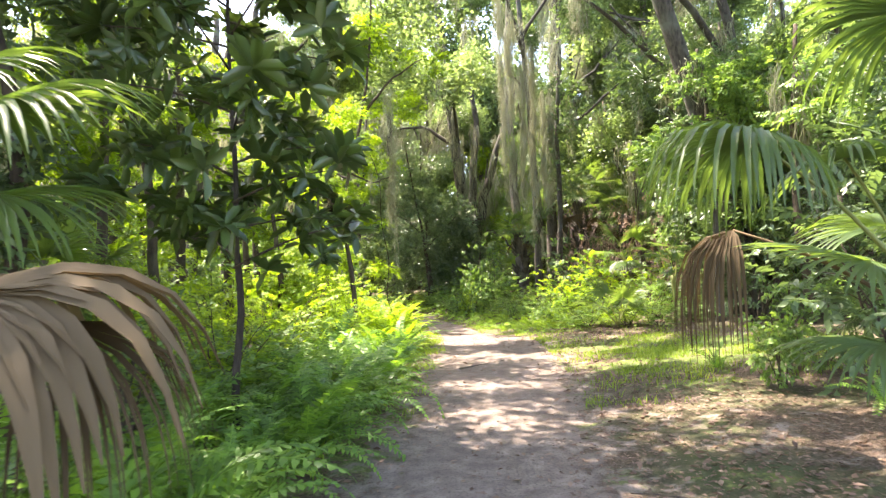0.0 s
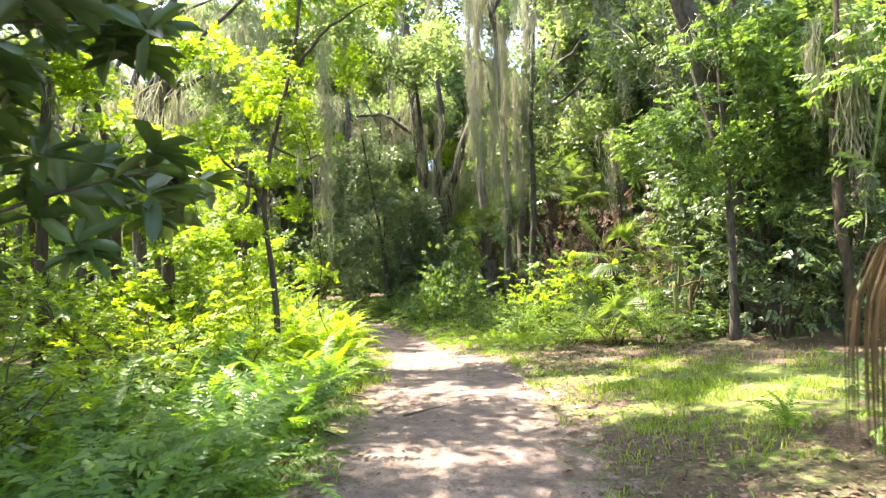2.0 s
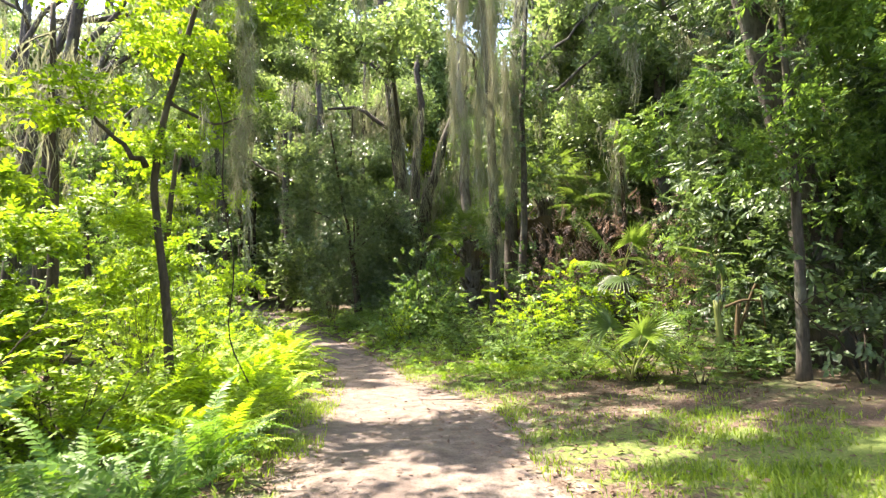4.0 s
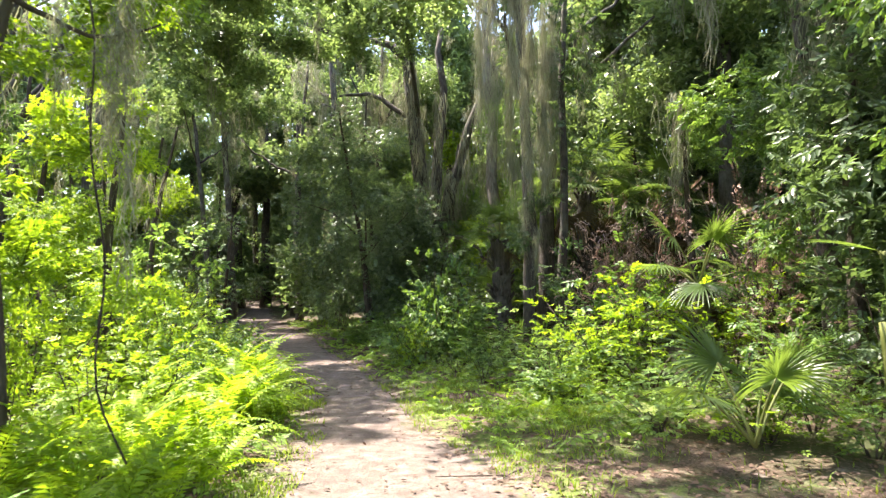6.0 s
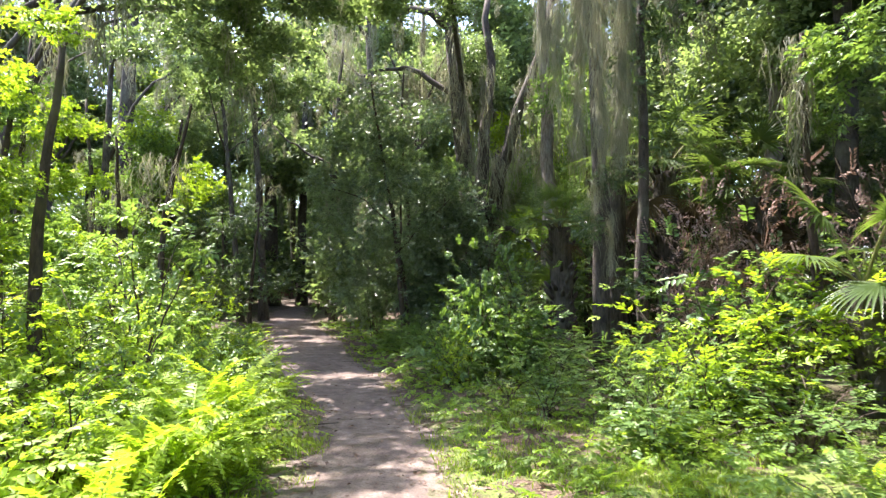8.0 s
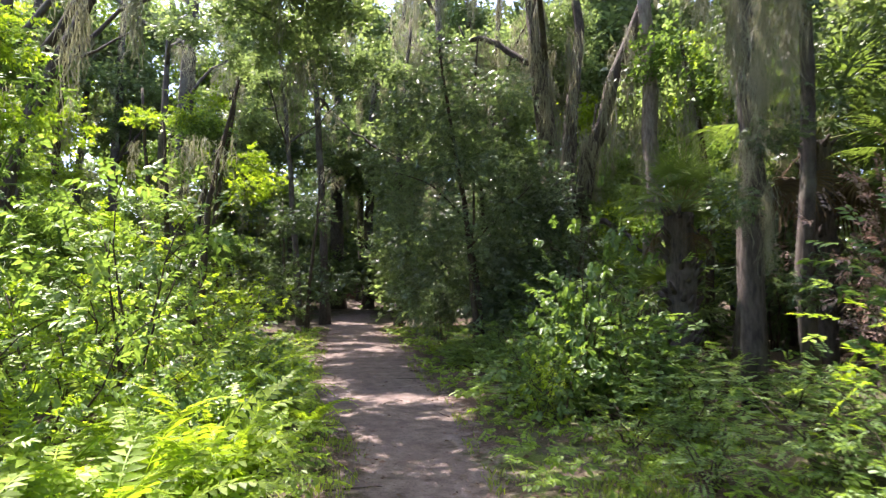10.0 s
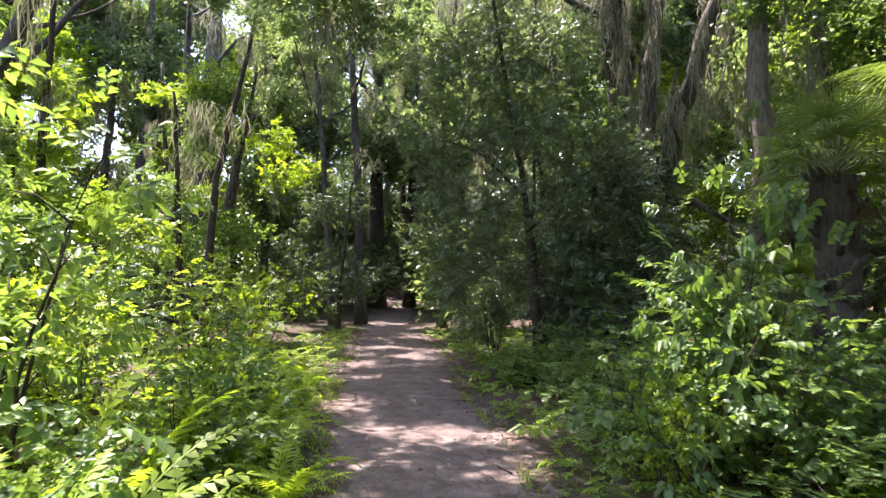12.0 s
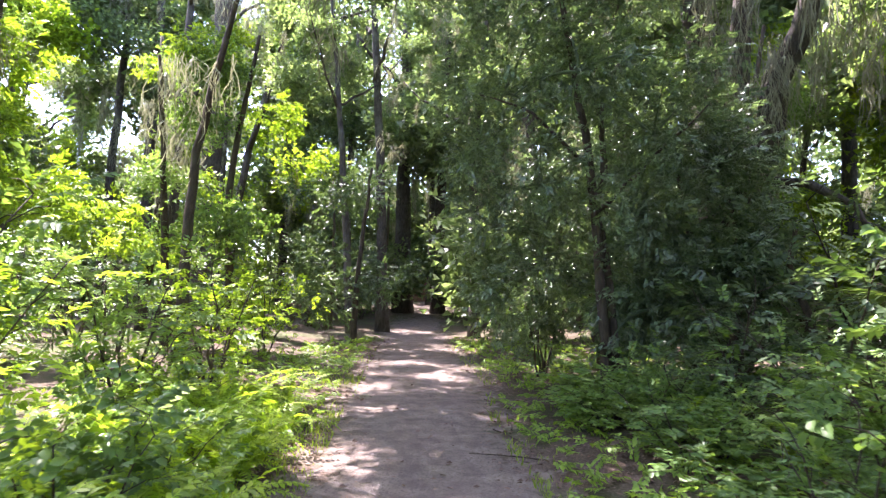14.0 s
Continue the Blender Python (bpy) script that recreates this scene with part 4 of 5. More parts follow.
palm(3.2, 26.5, 0.6, 0.14, 10, 1.4, "low palmetto in the shade", 57, 2, name="palmetto")
palm(-5.6, 9.0, 0.8, 0.15, 9, 1.4, "low palmetto in the undergrowth", 58, 2, name="palmetto")
palm(12.5, 21.0, 3.5, 0.24, 14, 1.6, "cabbage palm in the shade", 59, 7, name="cabbage_palm", blade=0.04)

# broken palm stub with a yellowing stalk
stub = thing("palm_stub", at(4.97, 13.5), "broken yellow-green palm stalk with bent dead fronds", "palm")
for pts, r_, mt in (([(0, 0, -0.1), (0.02, 0, 0.5), (-0.02, 0, 1.0)], 0.055, M_STALK), ([(0.04, 0, 0.9), (0.1, 0, 1.3), (-0.02, 0, 1.62)], 0.016, M_STALK),
                ([(0.28, 0, -0.1), (0.25, 0, 0.6), (0.3, 0, 0.95)], 0.04, M_DEADPALM), ([(0.3, 0, 0.6), (0.5, 0, 1.15), (0.6, 0, 1.3), (0.66, 0, 0.6)], 0.018, M_DEADPALM),
                ([(0.1, 0, 0.9), (0.35, 0, 1.0), (0.6, 0, 0.98)], 0.02, M_DEADPALM)):
    sg = Geo()
    sg.tube(bent(pts, 9), np.linspace(r_, r_ * 0.7, 9), 8, 0.06, 6)
    part("stalk", sg.mesh("stalk", mt, True), stub)
fan_frond(stub, (0, 0, 1.55), (-0.02, 0, 1.62), (-1, 0, 0.2), (0.1, -0.2, 1), 0.6, 0.15, 61, None, 12, 0.5)
fan_frond(stub, (0, 0, 1.55), (0.05, 0, 1.62), (1, 0.1, 0.0), (0.1, -0.2, 1), 0.35, 0.1, 62, None, 7, 0.3)
fan_frond(stub, (0.02, 0, 1.58), (0.02, 0, 1.62), (0.15, -0.1, -1), (0.1, -1, 0.1), 0.42, 0.1, 63, None, 9, 0.35, name="folded_frond")

# ---- dark evergreen overhanging the trail ----
ev = tree(-0.55, 27.1, [(-0.1, 0, 1.5), (-0.25, 0, 3.2), (-0.6, 0, 5.0), (-0.9, 0, 7.0)], 0.065, "dark glossy-leaved evergreen leaning over the trail",
     limbs=[([(0.12, 0.1, -0.05), (0.05, 0.1, 1.4), (-0.2, 0.1, 2.6), (-0.1, 0.2, 4.2)], 0.06), ([(-0.25, 0, 3.0), (-1.0, -0.2, 3.8), (-1.7, -0.3, 4.0)], 0.03), ([(-0.2, 0, 2.4), (0.6, 0, 3.2), (1.2, 0, 3.8)], 0.03)],
     clumps=EVERGREEN_CLUMPS, crown=[(-0.9, -0.3, 3.0, 0.9), (-1.8, -0.1, 3.5, 0.8), (-1.4, 0.4, 4.5, 1.0), (-0.4, -0.5, 4.4, 1.0), (0.5, -0.2, 3.6, 0.9), (-0.9, 0, 5.6, 1.0), (-1.8, 0.2, 5.4, 0.8), (0.1, 0.3, 5.6, 0.9),
                                (-0.8, 0.2, 6.8, 0.8), (-0.9, 0.5, 2.1, 0.8), (0.8, 0.1, 2.4, 0.8), (0.2, 0.5, 1.4, 0.7), (1.0, 0.3, 4.6, 0.8), (-0.3, 0.8, 3.0, 0.9), (-1.7, 0.9, 2.6, 0.9), (-2.2, 0.3, 4.4, 0.7), (-1.4, 0.2, 1.4, 0.75), (0.2, 0.0, 2.6, 0.9), (-0.4, 0.9, 4.8, 1.0), (0.9, 0.6, 1.6, 0.8), (0.4, 0.8, 6.4, 0.9), (-1.5, 0.8, 6.2, 0.9), (-2.0, 0.6, 3.4, 0.8), (1.4, 0.8, 3.4, 0.9)],
     seed=15, bark=M_TWIG, name="evergreen_tree", flare=1.2, twigs_open=0.0)

for x, y, h, n_, s_ in ((0.6, 28.4, 4.0, 9, 16), (-0.7, 29.6, 8.0, 13, 17), (1.8, 27.4, 2.1, 5, 19)):
    g = np.random.default_rng(s_)
    tree(x, y, [(0.1, 0, h * 0.4), (-0.2, 0, h * 0.75), (-0.1, 0, h)], 0.06, "dark glossy-leaved evergreen among the oaks", clumps=EVERGREEN_CLUMPS, crown=crown_of(g, n_, -0.1, 0, 0.9, h, 1.35, 0.9),
         bark=M_TWIG, seed=s_, name="evergreen_tree", group="evergreens by the trail", flare=1.2, twigs_open=0.0)
tree(3.4, 28.6, [(0.02, 0, 4), (-0.05, 0, 9), (0.1, 0, 15)], 0.21, "tall straight pale-barked tree behind the evergreens", crown=crown_of(G, 6, 0, 0, 10.5, 15.5, 2.6), bark=M_PALEBARK, moss=5, group="woodland oaks", seed=35, flare=1.3)

# ---- shrubs in their places ----
for k, x, y, w, h, s in (("broad", 1.3, 21.5, 1.3, 2.3, 1), ("broad", 0.95, 21.2, 1.3, 1.4, 2), ("lime", 0.75, 21.0, 0.7, 1.1, 83), ("broad", 1.9, 21.2, 1.5, 1.2, 84), ("green", 1.7, 22.2, 1.9, 1.7, 3), ("fine", 0.6, 22.3, 1.2, 1.0, 4),
                         ("lime", 3.6, 17.6, 1.8, 1.5, 5), ("lime", 4.6, 17.9, 2.0, 1.7, 6), ("lime", 5.6, 17.5, 1.8, 1.5, 7), ("fine", 2.9, 17.4, 1.0, 1.25, 8), ("green", 4.2, 18.6, 2.4, 1.9, 9), ("fine", 4.0, 16.6, 2.0, 0.7, 10), ("lime", 3.0, 16.6, 1.2, 0.5, 11),
                         ("brown", 5.3, 21.9, 2.0, 3.0, 12), ("brown", 6.3, 22.5, 2.2, 3.5, 13), ("brown", 7.3, 19.8, 2.0, 3.8, 14), ("brown", 4.4, 20.6, 1.5, 2.3, 15), ("brown", 7.9, 20.6, 1.8, 3.0, 81), ("brown", 7.0, 23.6, 2.2, 2.6, 82),
                         ("green", -3.6, 19.6, 2.2, 2.7, 16), ("green", -3.1, 18.0, 1.8, 1.9, 17), ("lime", -3.9, 20.6, 1.4, 1.5, 80), ("lime", -2.0, 15.2, 1.3, 1.1, 18), ("lime", -2.0, 13.9, 1.4, 1.2, 19), ("broad", -2.3, 16.0, 0.9, 1.0, 20), ("lime", -2.3, 13.2, 0.7, 2.0, 21),
                         ("lime", -2.9, 17.0, 1.3, 1.4, 22), ("lime", -7.0, 29.6, 1.6, 2.1, 23), ("lime", -5.6, 26.0, 2.2, 1.9, 24), ("green", -5.0, 23.8, 2.0, 1.7, 25), ("lime", -5.2, 22.0, 2.0, 1.8, 26), ("green", -6.4, 22.6, 2.6, 2.6, 27),
                         ("green", 1.1, 22.9, 1.5, 1.1, 28), ("green", 1.4, 23.8, 1.6, 1.2, 29), ("green", 0.0, 25.6, 1.2, 0.9, 30), ("dark", 0.8, 26.4, 2.0, 1.6, 31), ("dark", 1.9, 26.8, 2.4, 1.9, 32), ("green", 0.3, 24.4, 1.1, 0.6, 33),
                         ("lime", -3.6, 10.2, 1.8, 1.5, 34), ("green", -2.4, 6.3, 1.4, 1.0, 35), ("green", -2.7, 5.2, 1.5, 1.1, 36), ("green", -2.0, 7.6, 1.2, 0.8, 37), ("lime", -2.6, 9.4, 1.6, 1.3, 38), ("lime", -1.9, 10.6, 1.3, 0.9, 39),
                         ("fine", 6.2, 14.8, 1.8, 1.3, 40), ("fine", 4.3, 14.6, 1.5, 0.8, 41), ("green", 5.2, 15.2, 1.6, 1.2, 42), ("broad", 3.3, 6.2, 0.8, 1.0, 43), ("dark", 6.2, 12.4, 2.2, 2.2, 44), ("dark", 6.6, 14.0, 2.2, 2.4, 78), ("dark", 5.7, 14.3, 1.6, 1.7, 79), ("dark", 7.2, 11.5, 2.4, 2.8, 45),
                         ("fine", 2.0, 18.6, 1.2, 0.5, 46), ("fine", 3.0, 19.0, 1.6, 0.7, 47), ("fine", 1.6, 19.8, 1.2, 0.45, 48), ("green", 2.3, 20.2, 1.4, 0.7, 49), ("fine", 2.8, 21.6, 1.8, 0.9, 50), ("green", 3.6, 18.8, 1.5, 0.8, 51),
                         ("dark", 1.2, 28.6, 2.6, 2.6, 52), ("dark", 2.8, 28.4, 2.8, 2.8, 53), ("dark", -1.6, 29.2, 2.0, 2.2, 54), ("green", 8.6, 21.8, 3.2, 2.8, 55), ("dark", 10.4, 20.6, 3.4, 3.0, 56), ("dark", 11.2, 24.2, 3.4, 3.0, 57), ("green", 9.6, 17.4, 3.0, 2.8, 58), ("dark", 9.0, 14.2, 3.0, 2.8, 59), ("dark", 12.6, 18.4, 3.6, 3.2, 60), ("green", 12.0, 15.0, 3.4, 3.0, 61), ("dark", 6.4, 27.6, 3.2, 2.8, 62), ("dark", 9.4, 27.2, 3.4, 3.0, 63), ("dark", 8.6, 10.6, 2.8, 2.6, 64), ("dark", 4.4, 30.4, 3.2, 2.8, 65), ("dark", -0.4, 32.4, 3.0, 2.6, 66), ("dark", 13.8, 22.0, 3.6, 3.2, 67),
                         ("lime", -3.2, 15.0, 1.8, 1.6, 68), ("lime", -3.0, 12.0, 1.6, 1.4, 69), ("lime", -2.6, 10.9, 1.2, 1.0, 70), ("lime", -3.6, 16.9, 2.0, 1.7, 71), ("green", -4.4, 11.2, 2.2, 1.8, 72), ("green", -5.0, 18.6, 2.4, 2.0, 73), ("green", -5.8, 14.6, 2.4, 2.0, 74), ("broad", -1.9, 18.2, 0.9, 0.9, 75), ("lime", -2.6, 20.2, 1.1, 1.0, 76), ("lime", -4.4, 23.6, 1.2, 1.0, 77)):
    shrub(k, x, y, w, h, s)
for k, x, y, w, h, s in (("green", 4.5, 13.1, 1.0, 0.55, 501), ("broad", 5.25, 13.15, 0.9, 0.5, 502), ("lime", 4.0, 13.8, 1.2, 0.75, 503), ("fine", 4.6, 14.0, 1.1, 0.95, 504), ("dark", 5.7, 13.3, 1.0, 0.7, 505), ("green", 3.3, 14.4, 1.3, 0.6, 506),
                         ("dark", 4.1, 5.6, 1.9, 2.0, 513), ("dark", 4.9, 6.6, 2.0, 2.4, 514), ("green", 4.2, 7.0, 1.0, 0.7, 515), ("dark", 5.4, 27.0, 2.8, 3.4, 516), ("dark", 7.6, 28.4, 3.0, 3.6, 517), ("broad", -2.5, 20.0, 1.1, 0.9, 518), ("broad", -3.0, 21.2, 1.2, 1.0, 519), ("broad", -2.2, 19.2, 0.8, 0.6, 520), ("broad", -3.4, 22.3, 1.0, 0.9, 521), ("lime", -5.2, 9.6, 2.0, 1.7, 507), ("lime", -6.2, 11.4, 2.2, 1.9, 508), ("lime", -4.2, 8.3, 1.6, 1.3, 509), ("green", -7.4, 10.2, 2.4, 2.0, 510), ("lime", -3.3, 7.2, 1.4, 1.0, 511), ("green", -5.4, 7.6, 2.0, 1.6, 512)):
    shrub(k, x, y, w, h, s)
# low growth and undergrowth on both sides
for i in range(58):
    y = 6 + 40 * G.random()
    l, r = edges(y)
    far = 0.9 + 11 * G.random() ** 1.3
    if G.random() < 0.55:
        x = l - far - (0.9 if y < 20 else 0.6)
        k = ("lime", "lime", "green", "green", "fine", "dark")[int(G.integers(0, 6))]
    else:
        x = r + far + (4.2 if y < 16 else 2.0 if y < 21 else 0.3)
        k = ("dark", "dark", "green", "fine", "green", "brown")[int(G.integers(0, 6))]
    s_ = 0.6 + 0.13 * far + 0.9 * G.random()
    shrub(k, x, y, s_ * 1.25, s_, 200 + i)

for i in range(34):
    y = 16.6 + 11 * G.random()
    l, r = edges(y)
    x = r + 0.9 + 3.4 * G.random() + (0.6 if y < 19 else 0)
    h_ = 0.3 + 0.45 * G.random()
    shrub(("fine", "green", "broad", "green")[i % 4], x, y, h_ * 2.2, h_, 400 + i)
# tall understorey trees that close the view at mid height
def understorey(x, y, h, clumps, label, seed, n=9, bark=M_TWIG, low=0.25, spread=1.3, size=0.9, open_=0.4):
    g = np.random.default_rng(seed)
    return tree(x, y, [(g.normal() * 0.2, g.normal() * 0.2, h * 0.5), (g.normal() * 0.3, g.normal() * 0.3, h)], 0.05 + 0.006 * h, label,
                clumps=clumps, crown=crown_of(g, n, 0, 0, h * low, h, spread, size), bark=bark, group="understorey trees", seed=seed, name="understorey_tree", moss=2 if h > 5.4 else 0, twigs_open=open_)


# leaf colour carries the light: lime for sunlit trees, dark for shaded ones
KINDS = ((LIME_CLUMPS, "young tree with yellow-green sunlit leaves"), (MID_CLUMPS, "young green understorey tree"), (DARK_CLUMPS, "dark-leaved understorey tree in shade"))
for x, y, h, k, s in ((-4.4, 9.6, 5.5, 0, 1), (-4.6, 13.5, 6.0, 0, 2), (-5.2, 17.0, 5.0, 0, 3), (-6.2, 20.5, 5.0, 1, 4), (-9.5, 30.0, 6.0, 1, 6), (-6.5, 12.0, 7.0, 1, 8), (-8.5, 18.0, 7.0, 0, 9),
                      (-11, 24, 7, 0, 10), (-6.8, 33.5, 4.5, 2, 12), (-9.6, 38, 5, 2, 13), (-4.6, 44, 6, 2, 14), (-11.5, 42, 6, 2, 15), (-0.5, 33, 6, 2, 16), (2.2, 33, 7, 1, 17), (4.5, 28, 7, 1, 18), (6.5, 30, 8, 1, 19),
                      (9.5, 28, 8, 2, 20), (7.0, 21.5, 5.5, 1, 21), (9.2, 19.8, 6.0, 2, 22), (7.6, 17.4, 5.5, 1, 23), (9.2, 15.6, 6.5, 1, 24), (6.6, 11.3, 5.5, 1, 25), (8.4, 12.5, 6.5, 2, 26), (8.2, 9.2, 6.5, 1, 27), (6.6, 7.8, 5.5, 1, 28), (11.5, 26, 8, 2, 29),
                      (13, 18, 8, 1, 30), (14, 24, 8, 1, 31), (5.6, 33, 9, 0, 33), (2.6, 38, 9, 0, 34), (9, 34, 9, 0, 35), (5.2, 5.5, 4.5, 2, 36), (-4.6, 5.0, 5.5, 2, 37), (-15, 22, 8, 0, 38), (-16, 30, 8, 1, 39), (12, 32, 9, 1, 40)):
    understorey(x, y, h, KINDS[k][0] if k != 1 or (y < 22 and abs(x) < 8) else BACK_CLUMPS, KINDS[k][1], 300 + s, 6, open_=0.75 if -6 < x < 0 and 13 < y < 20 else 0.0 if x < -5 and y > 19 else 0.4)
tree(5.6, 12.7, [(0, 0, 2.5), (-0.1, 0, 5.5)], 0.07, "young green tree with moss in front of the leaning oak", clumps=MID_CLUMPS,
     crown=[(-0.6, 0, 2.6, 0.7), (0.2, -0.3, 3.0, 0.8), (-0.7, 0.2, 3.7, 0.8), (0.5, 0, 4.1, 0.9), (-0.3, 0, 4.9, 0.9), (0.9, 0.3, 3.2, 0.8), (1.0, 0.1, 5.0, 0.8), (0.9, 0, 2.2, 0.7)], moss=1, seed=71, name="understorey_tree", twigs_open=0.0)

tree(6.5, 13.3, [(0.1, 0, 2.0), (0, 0.1, 4.4)], 0.06, "dark-leaved understorey tree in shade", clumps=DARK_CLUMPS, crown=[(-0.3, 0, 1.6, 0.8), (0.4, 0.1, 2.2, 0.9), (-0.2, 0.1, 3.0, 0.8), (0.5, 0, 3.6, 0.9), (-0.5, 0.3, 2.3, 0.7)],
     seed=72, name="understorey_tree", group="understorey trees", twigs_open=0.0)
# woodland oaks all around; nearer ones throw the dappled shade
spots = []
for i in range(600):
    x, y = -30 + 62 * G.random(), -16 + 82 * G.random()
    l, r = edges(min(y, 59))
    if l - 3.0 < x < r + (6.0 if 5 < y < 22 else 3.0) or min(((x - a) ** 2 + (y - b) ** 2 for a, b in spots), default=99) < 16:
        continue
    if -15 < x < 12 and 27 < y < 52 or -9 < x < 12 and 3 < y < 30:
        continue
    spots.append((x, y))
    forest_oak(x, y, 12 + 6 * G.random(), 0.14 + 0.16 * G.random(), (G.normal() * 0.9, G.normal() * 0.6), 500 + i, 4, 5, 0.3, 3.0, clumps=WOOD_CLUMPS)
    if len(spots) > 15:
        break

# added oaks whose crowns shade the start and the far half of the trail
for i, (x, y, dx, dy, n_) in enumerate(((-5.6, 0.5, 1.5, 2.0, 15), (4.6, 0.0, -3.0, 2.5, 15), (-6.8, 6.5, 2.8, 1.5, 15), (-10.4, 24.6, 4.6, 2.0, 8), (-11.9, 27.0, 4.2, 3.6, 7), (-12.5, 33.5, 3.0, 1.5, 8), (-7.4, 13.4, 4.0, 1.6, 8),
                                        (-0.8, 34.5, -1.5, -0.5, 14), (5.4, 27.8, -4.6, -2.4, 6), (-9.0, 20.6, 4.2, 2.0, 9), (-6.4, 10.8, 4.6, 1.2, 7))):
    shade_oak = forest_oak(x, y, 12.0, 0.15, (0.3, 0.1), 820 + i, 7, n_, 0.6, 3.6, over=(dx, dy), clumps=SHADE_CLUMPS, open_=0.8)
    for j in range(6 if x < -6 and y > 10 else 0):  # leafy shoots round the stem
        a = 2.4 * j + i
        part("foliage", (LIME_CLUMPS if j % 2 else MID_CLUMPS)[j % 3], shade_oak, "", Matrix.LocRotScale((0.55 * math.cos(a), 0.55 * math.sin(a), 2.0 + 1.05 * j), Euler((0, 0, a)), (0.75,) * 3))


def under_boughs(n, x0, x1, y0, y1, x, y, low, high, size, seed):
    """Foliage, local to a tree at x, y, whose shade falls on that stretch of ground."""
    g = np.random.default_rng(seed)
    out = []
    for _ in range(n):
        gx, gy, z = x0 + (x1 - x0) * g.random(), y0 + (y1 - y0) * g.random(), low + (high - low) * g.random()
        out.append((gx + SUN_TO.x / SUN_TO.z * z - x, gy + SUN_TO.y / SUN_TO.z * z - y, z, size * (0.7 + 0.6 * g.random())))
    return out


# oaks added for dappled shade, boughs set overhead by the sun's direction
for x, y, stem_, limbs_, crown_, clumps_, seed_ in (
        (7.9, 18.4, [(-0.2, 0, 4), (-0.6, -0.1, 8), (-1.5, -0.2, 11)], [([(-0.4, 0, 6), (-2.5, -0.6, 8.4), (-5.0, -1.2, 9.6)], 0.09)], under_boughs(7, 2.2, 5.2, 11.6, 14.2, 7.9, 18.4, 8.5, 11, 0.8, 1), SMALL_CLUMPS, 871),
        (8.4, 15.8, [(-0.3, 0, 4), (-1.0, -0.1, 8), (-2.2, -0.4, 12)], [([(-0.6, 0, 6), (-3.5, -1.6, 8.6), (-6.5, -3.2, 10)], 0.1), ([(-1.2, 0, 8.5), (-4.5, -1.2, 10), (-6.8, -1.6, 10.6)], 0.07)], under_boughs(20, 1.2, 6.2, 6.4, 11.8, 8.4, 15.8, 8.5, 11, 0.85, 2) + under_boughs(9, 5.6, 8.8, 13.0, 16.6, 8.4, 15.8, 8.5, 11, 1.0, 13), SMALL_CLUMPS, 872),
        (-9.8, 24.0, [(0.3, 0.2, 4), (1.4, 1.0, 8), (2.6, 2.0, 11)], [([(0.6, 0.4, 6), (2.4, 0.4, 8.4), (4.0, 0.6, 9.6)], 0.09), ([(1.4, 1, 8), (2.6, 4, 9.6), (3.2, 6.6, 10.4)], 0.08)], under_boughs(22, -6.6, -0.4, 21.5, 31.5, -9.8, 24.0, 8.5, 11, 1.25, 4), SMALL_CLUMPS, 874),
        (-14.4, 39.0, [(0.3, 0, 4), (1.2, 0, 8), (2.2, 0, 11)], [([(0.6, 0, 6), (2.2, -1.0, 8.4), (3.2, -2.0, 9.6)], 0.09), ([(1.2, 0, 8), (2.4, 1.6, 9.6), (2.8, 3.2, 10.4)], 0.08)], under_boughs(26, -10.6, -4.6, 31.5, 45, -14.4, 39.0, 8.5, 11, 1.25, 5), SMALL_CLUMPS, 875),
        (-5.6, 6.9, [(0.2, 0, 4), (0.6, -0.2, 8), (1.2, -0.4, 11)], [([(0.5, 0, 6), (2.2, -0.4, 8.4), (3.6, -0.6, 9.6)], 0.08)], under_boughs(11, -0.4, 4.2, 2.4, 7.0, -5.6, 6.9, 8.5, 11, 0.9, 6), SMALL_CLUMPS, 876),
        (-8.8, 21.4, [(0.2, 0.2, 4), (0.8, 0.8, 8), (1.6, 1.4, 11)], [([(0.5, 0.4, 6), (3.0, 1.6, 8.4), (5.4, 2.6, 9.8)], 0.09), ([(0.7, 0.8, 8.5), (4.0, 3.0, 10), (7.2, 5.0, 10.8)], 0.08)], under_boughs(27, -2.7, 3.6, 18.6, 25.6, -8.8, 21.4, 8.5, 11, 1.2, 7) + under_boughs(13, -2.9, 0.6, 20.5, 25.8, -8.8, 21.4, 8.5, 11, 1.1, 9) + under_boughs(10, -1.8, 1.6, 19.6, 24.0, -8.8, 21.4, 8.5, 11, 1.0, 12), SMALL_CLUMPS, 877),
        (-6.6, 18.8, [(0.2, 0, 4), (0.8, 0, 8), (1.6, 0, 11)], [([(0.6, 0, 6), (2.2, 0.2, 8.4), (3.8, 0.4, 9.6)], 0.08)], under_boughs(9, -0.4, 2.4, 14.4, 19.6, -6.6, 18.8, 8.5, 11, 0.8, 8), SMALL_CLUMPS, 878),
        (-7.4, 7.6, [(0.2, 0, 3), (0.8, 0.1, 6), (1.6, 0.2, 9)], [([(0.6, 0, 5), (1.8, 0.4, 7), (2.8, 0.6, 8)], 0.08)], under_boughs(6, -3.8, -0.7, 3.2, 8.6, -7.4, 7.6, 6.5, 9, 0.75, 3), OAK_CLUMPS, 873)):
    tree(x, y, stem_, 0.16, "added mossy live oak whose boughs dapple the ground with shade", limbs=limbs_, clumps=clumps_, crown=crown_, moss=7, group="woodland oaks", seed=seed_, twigs_open=0.0)

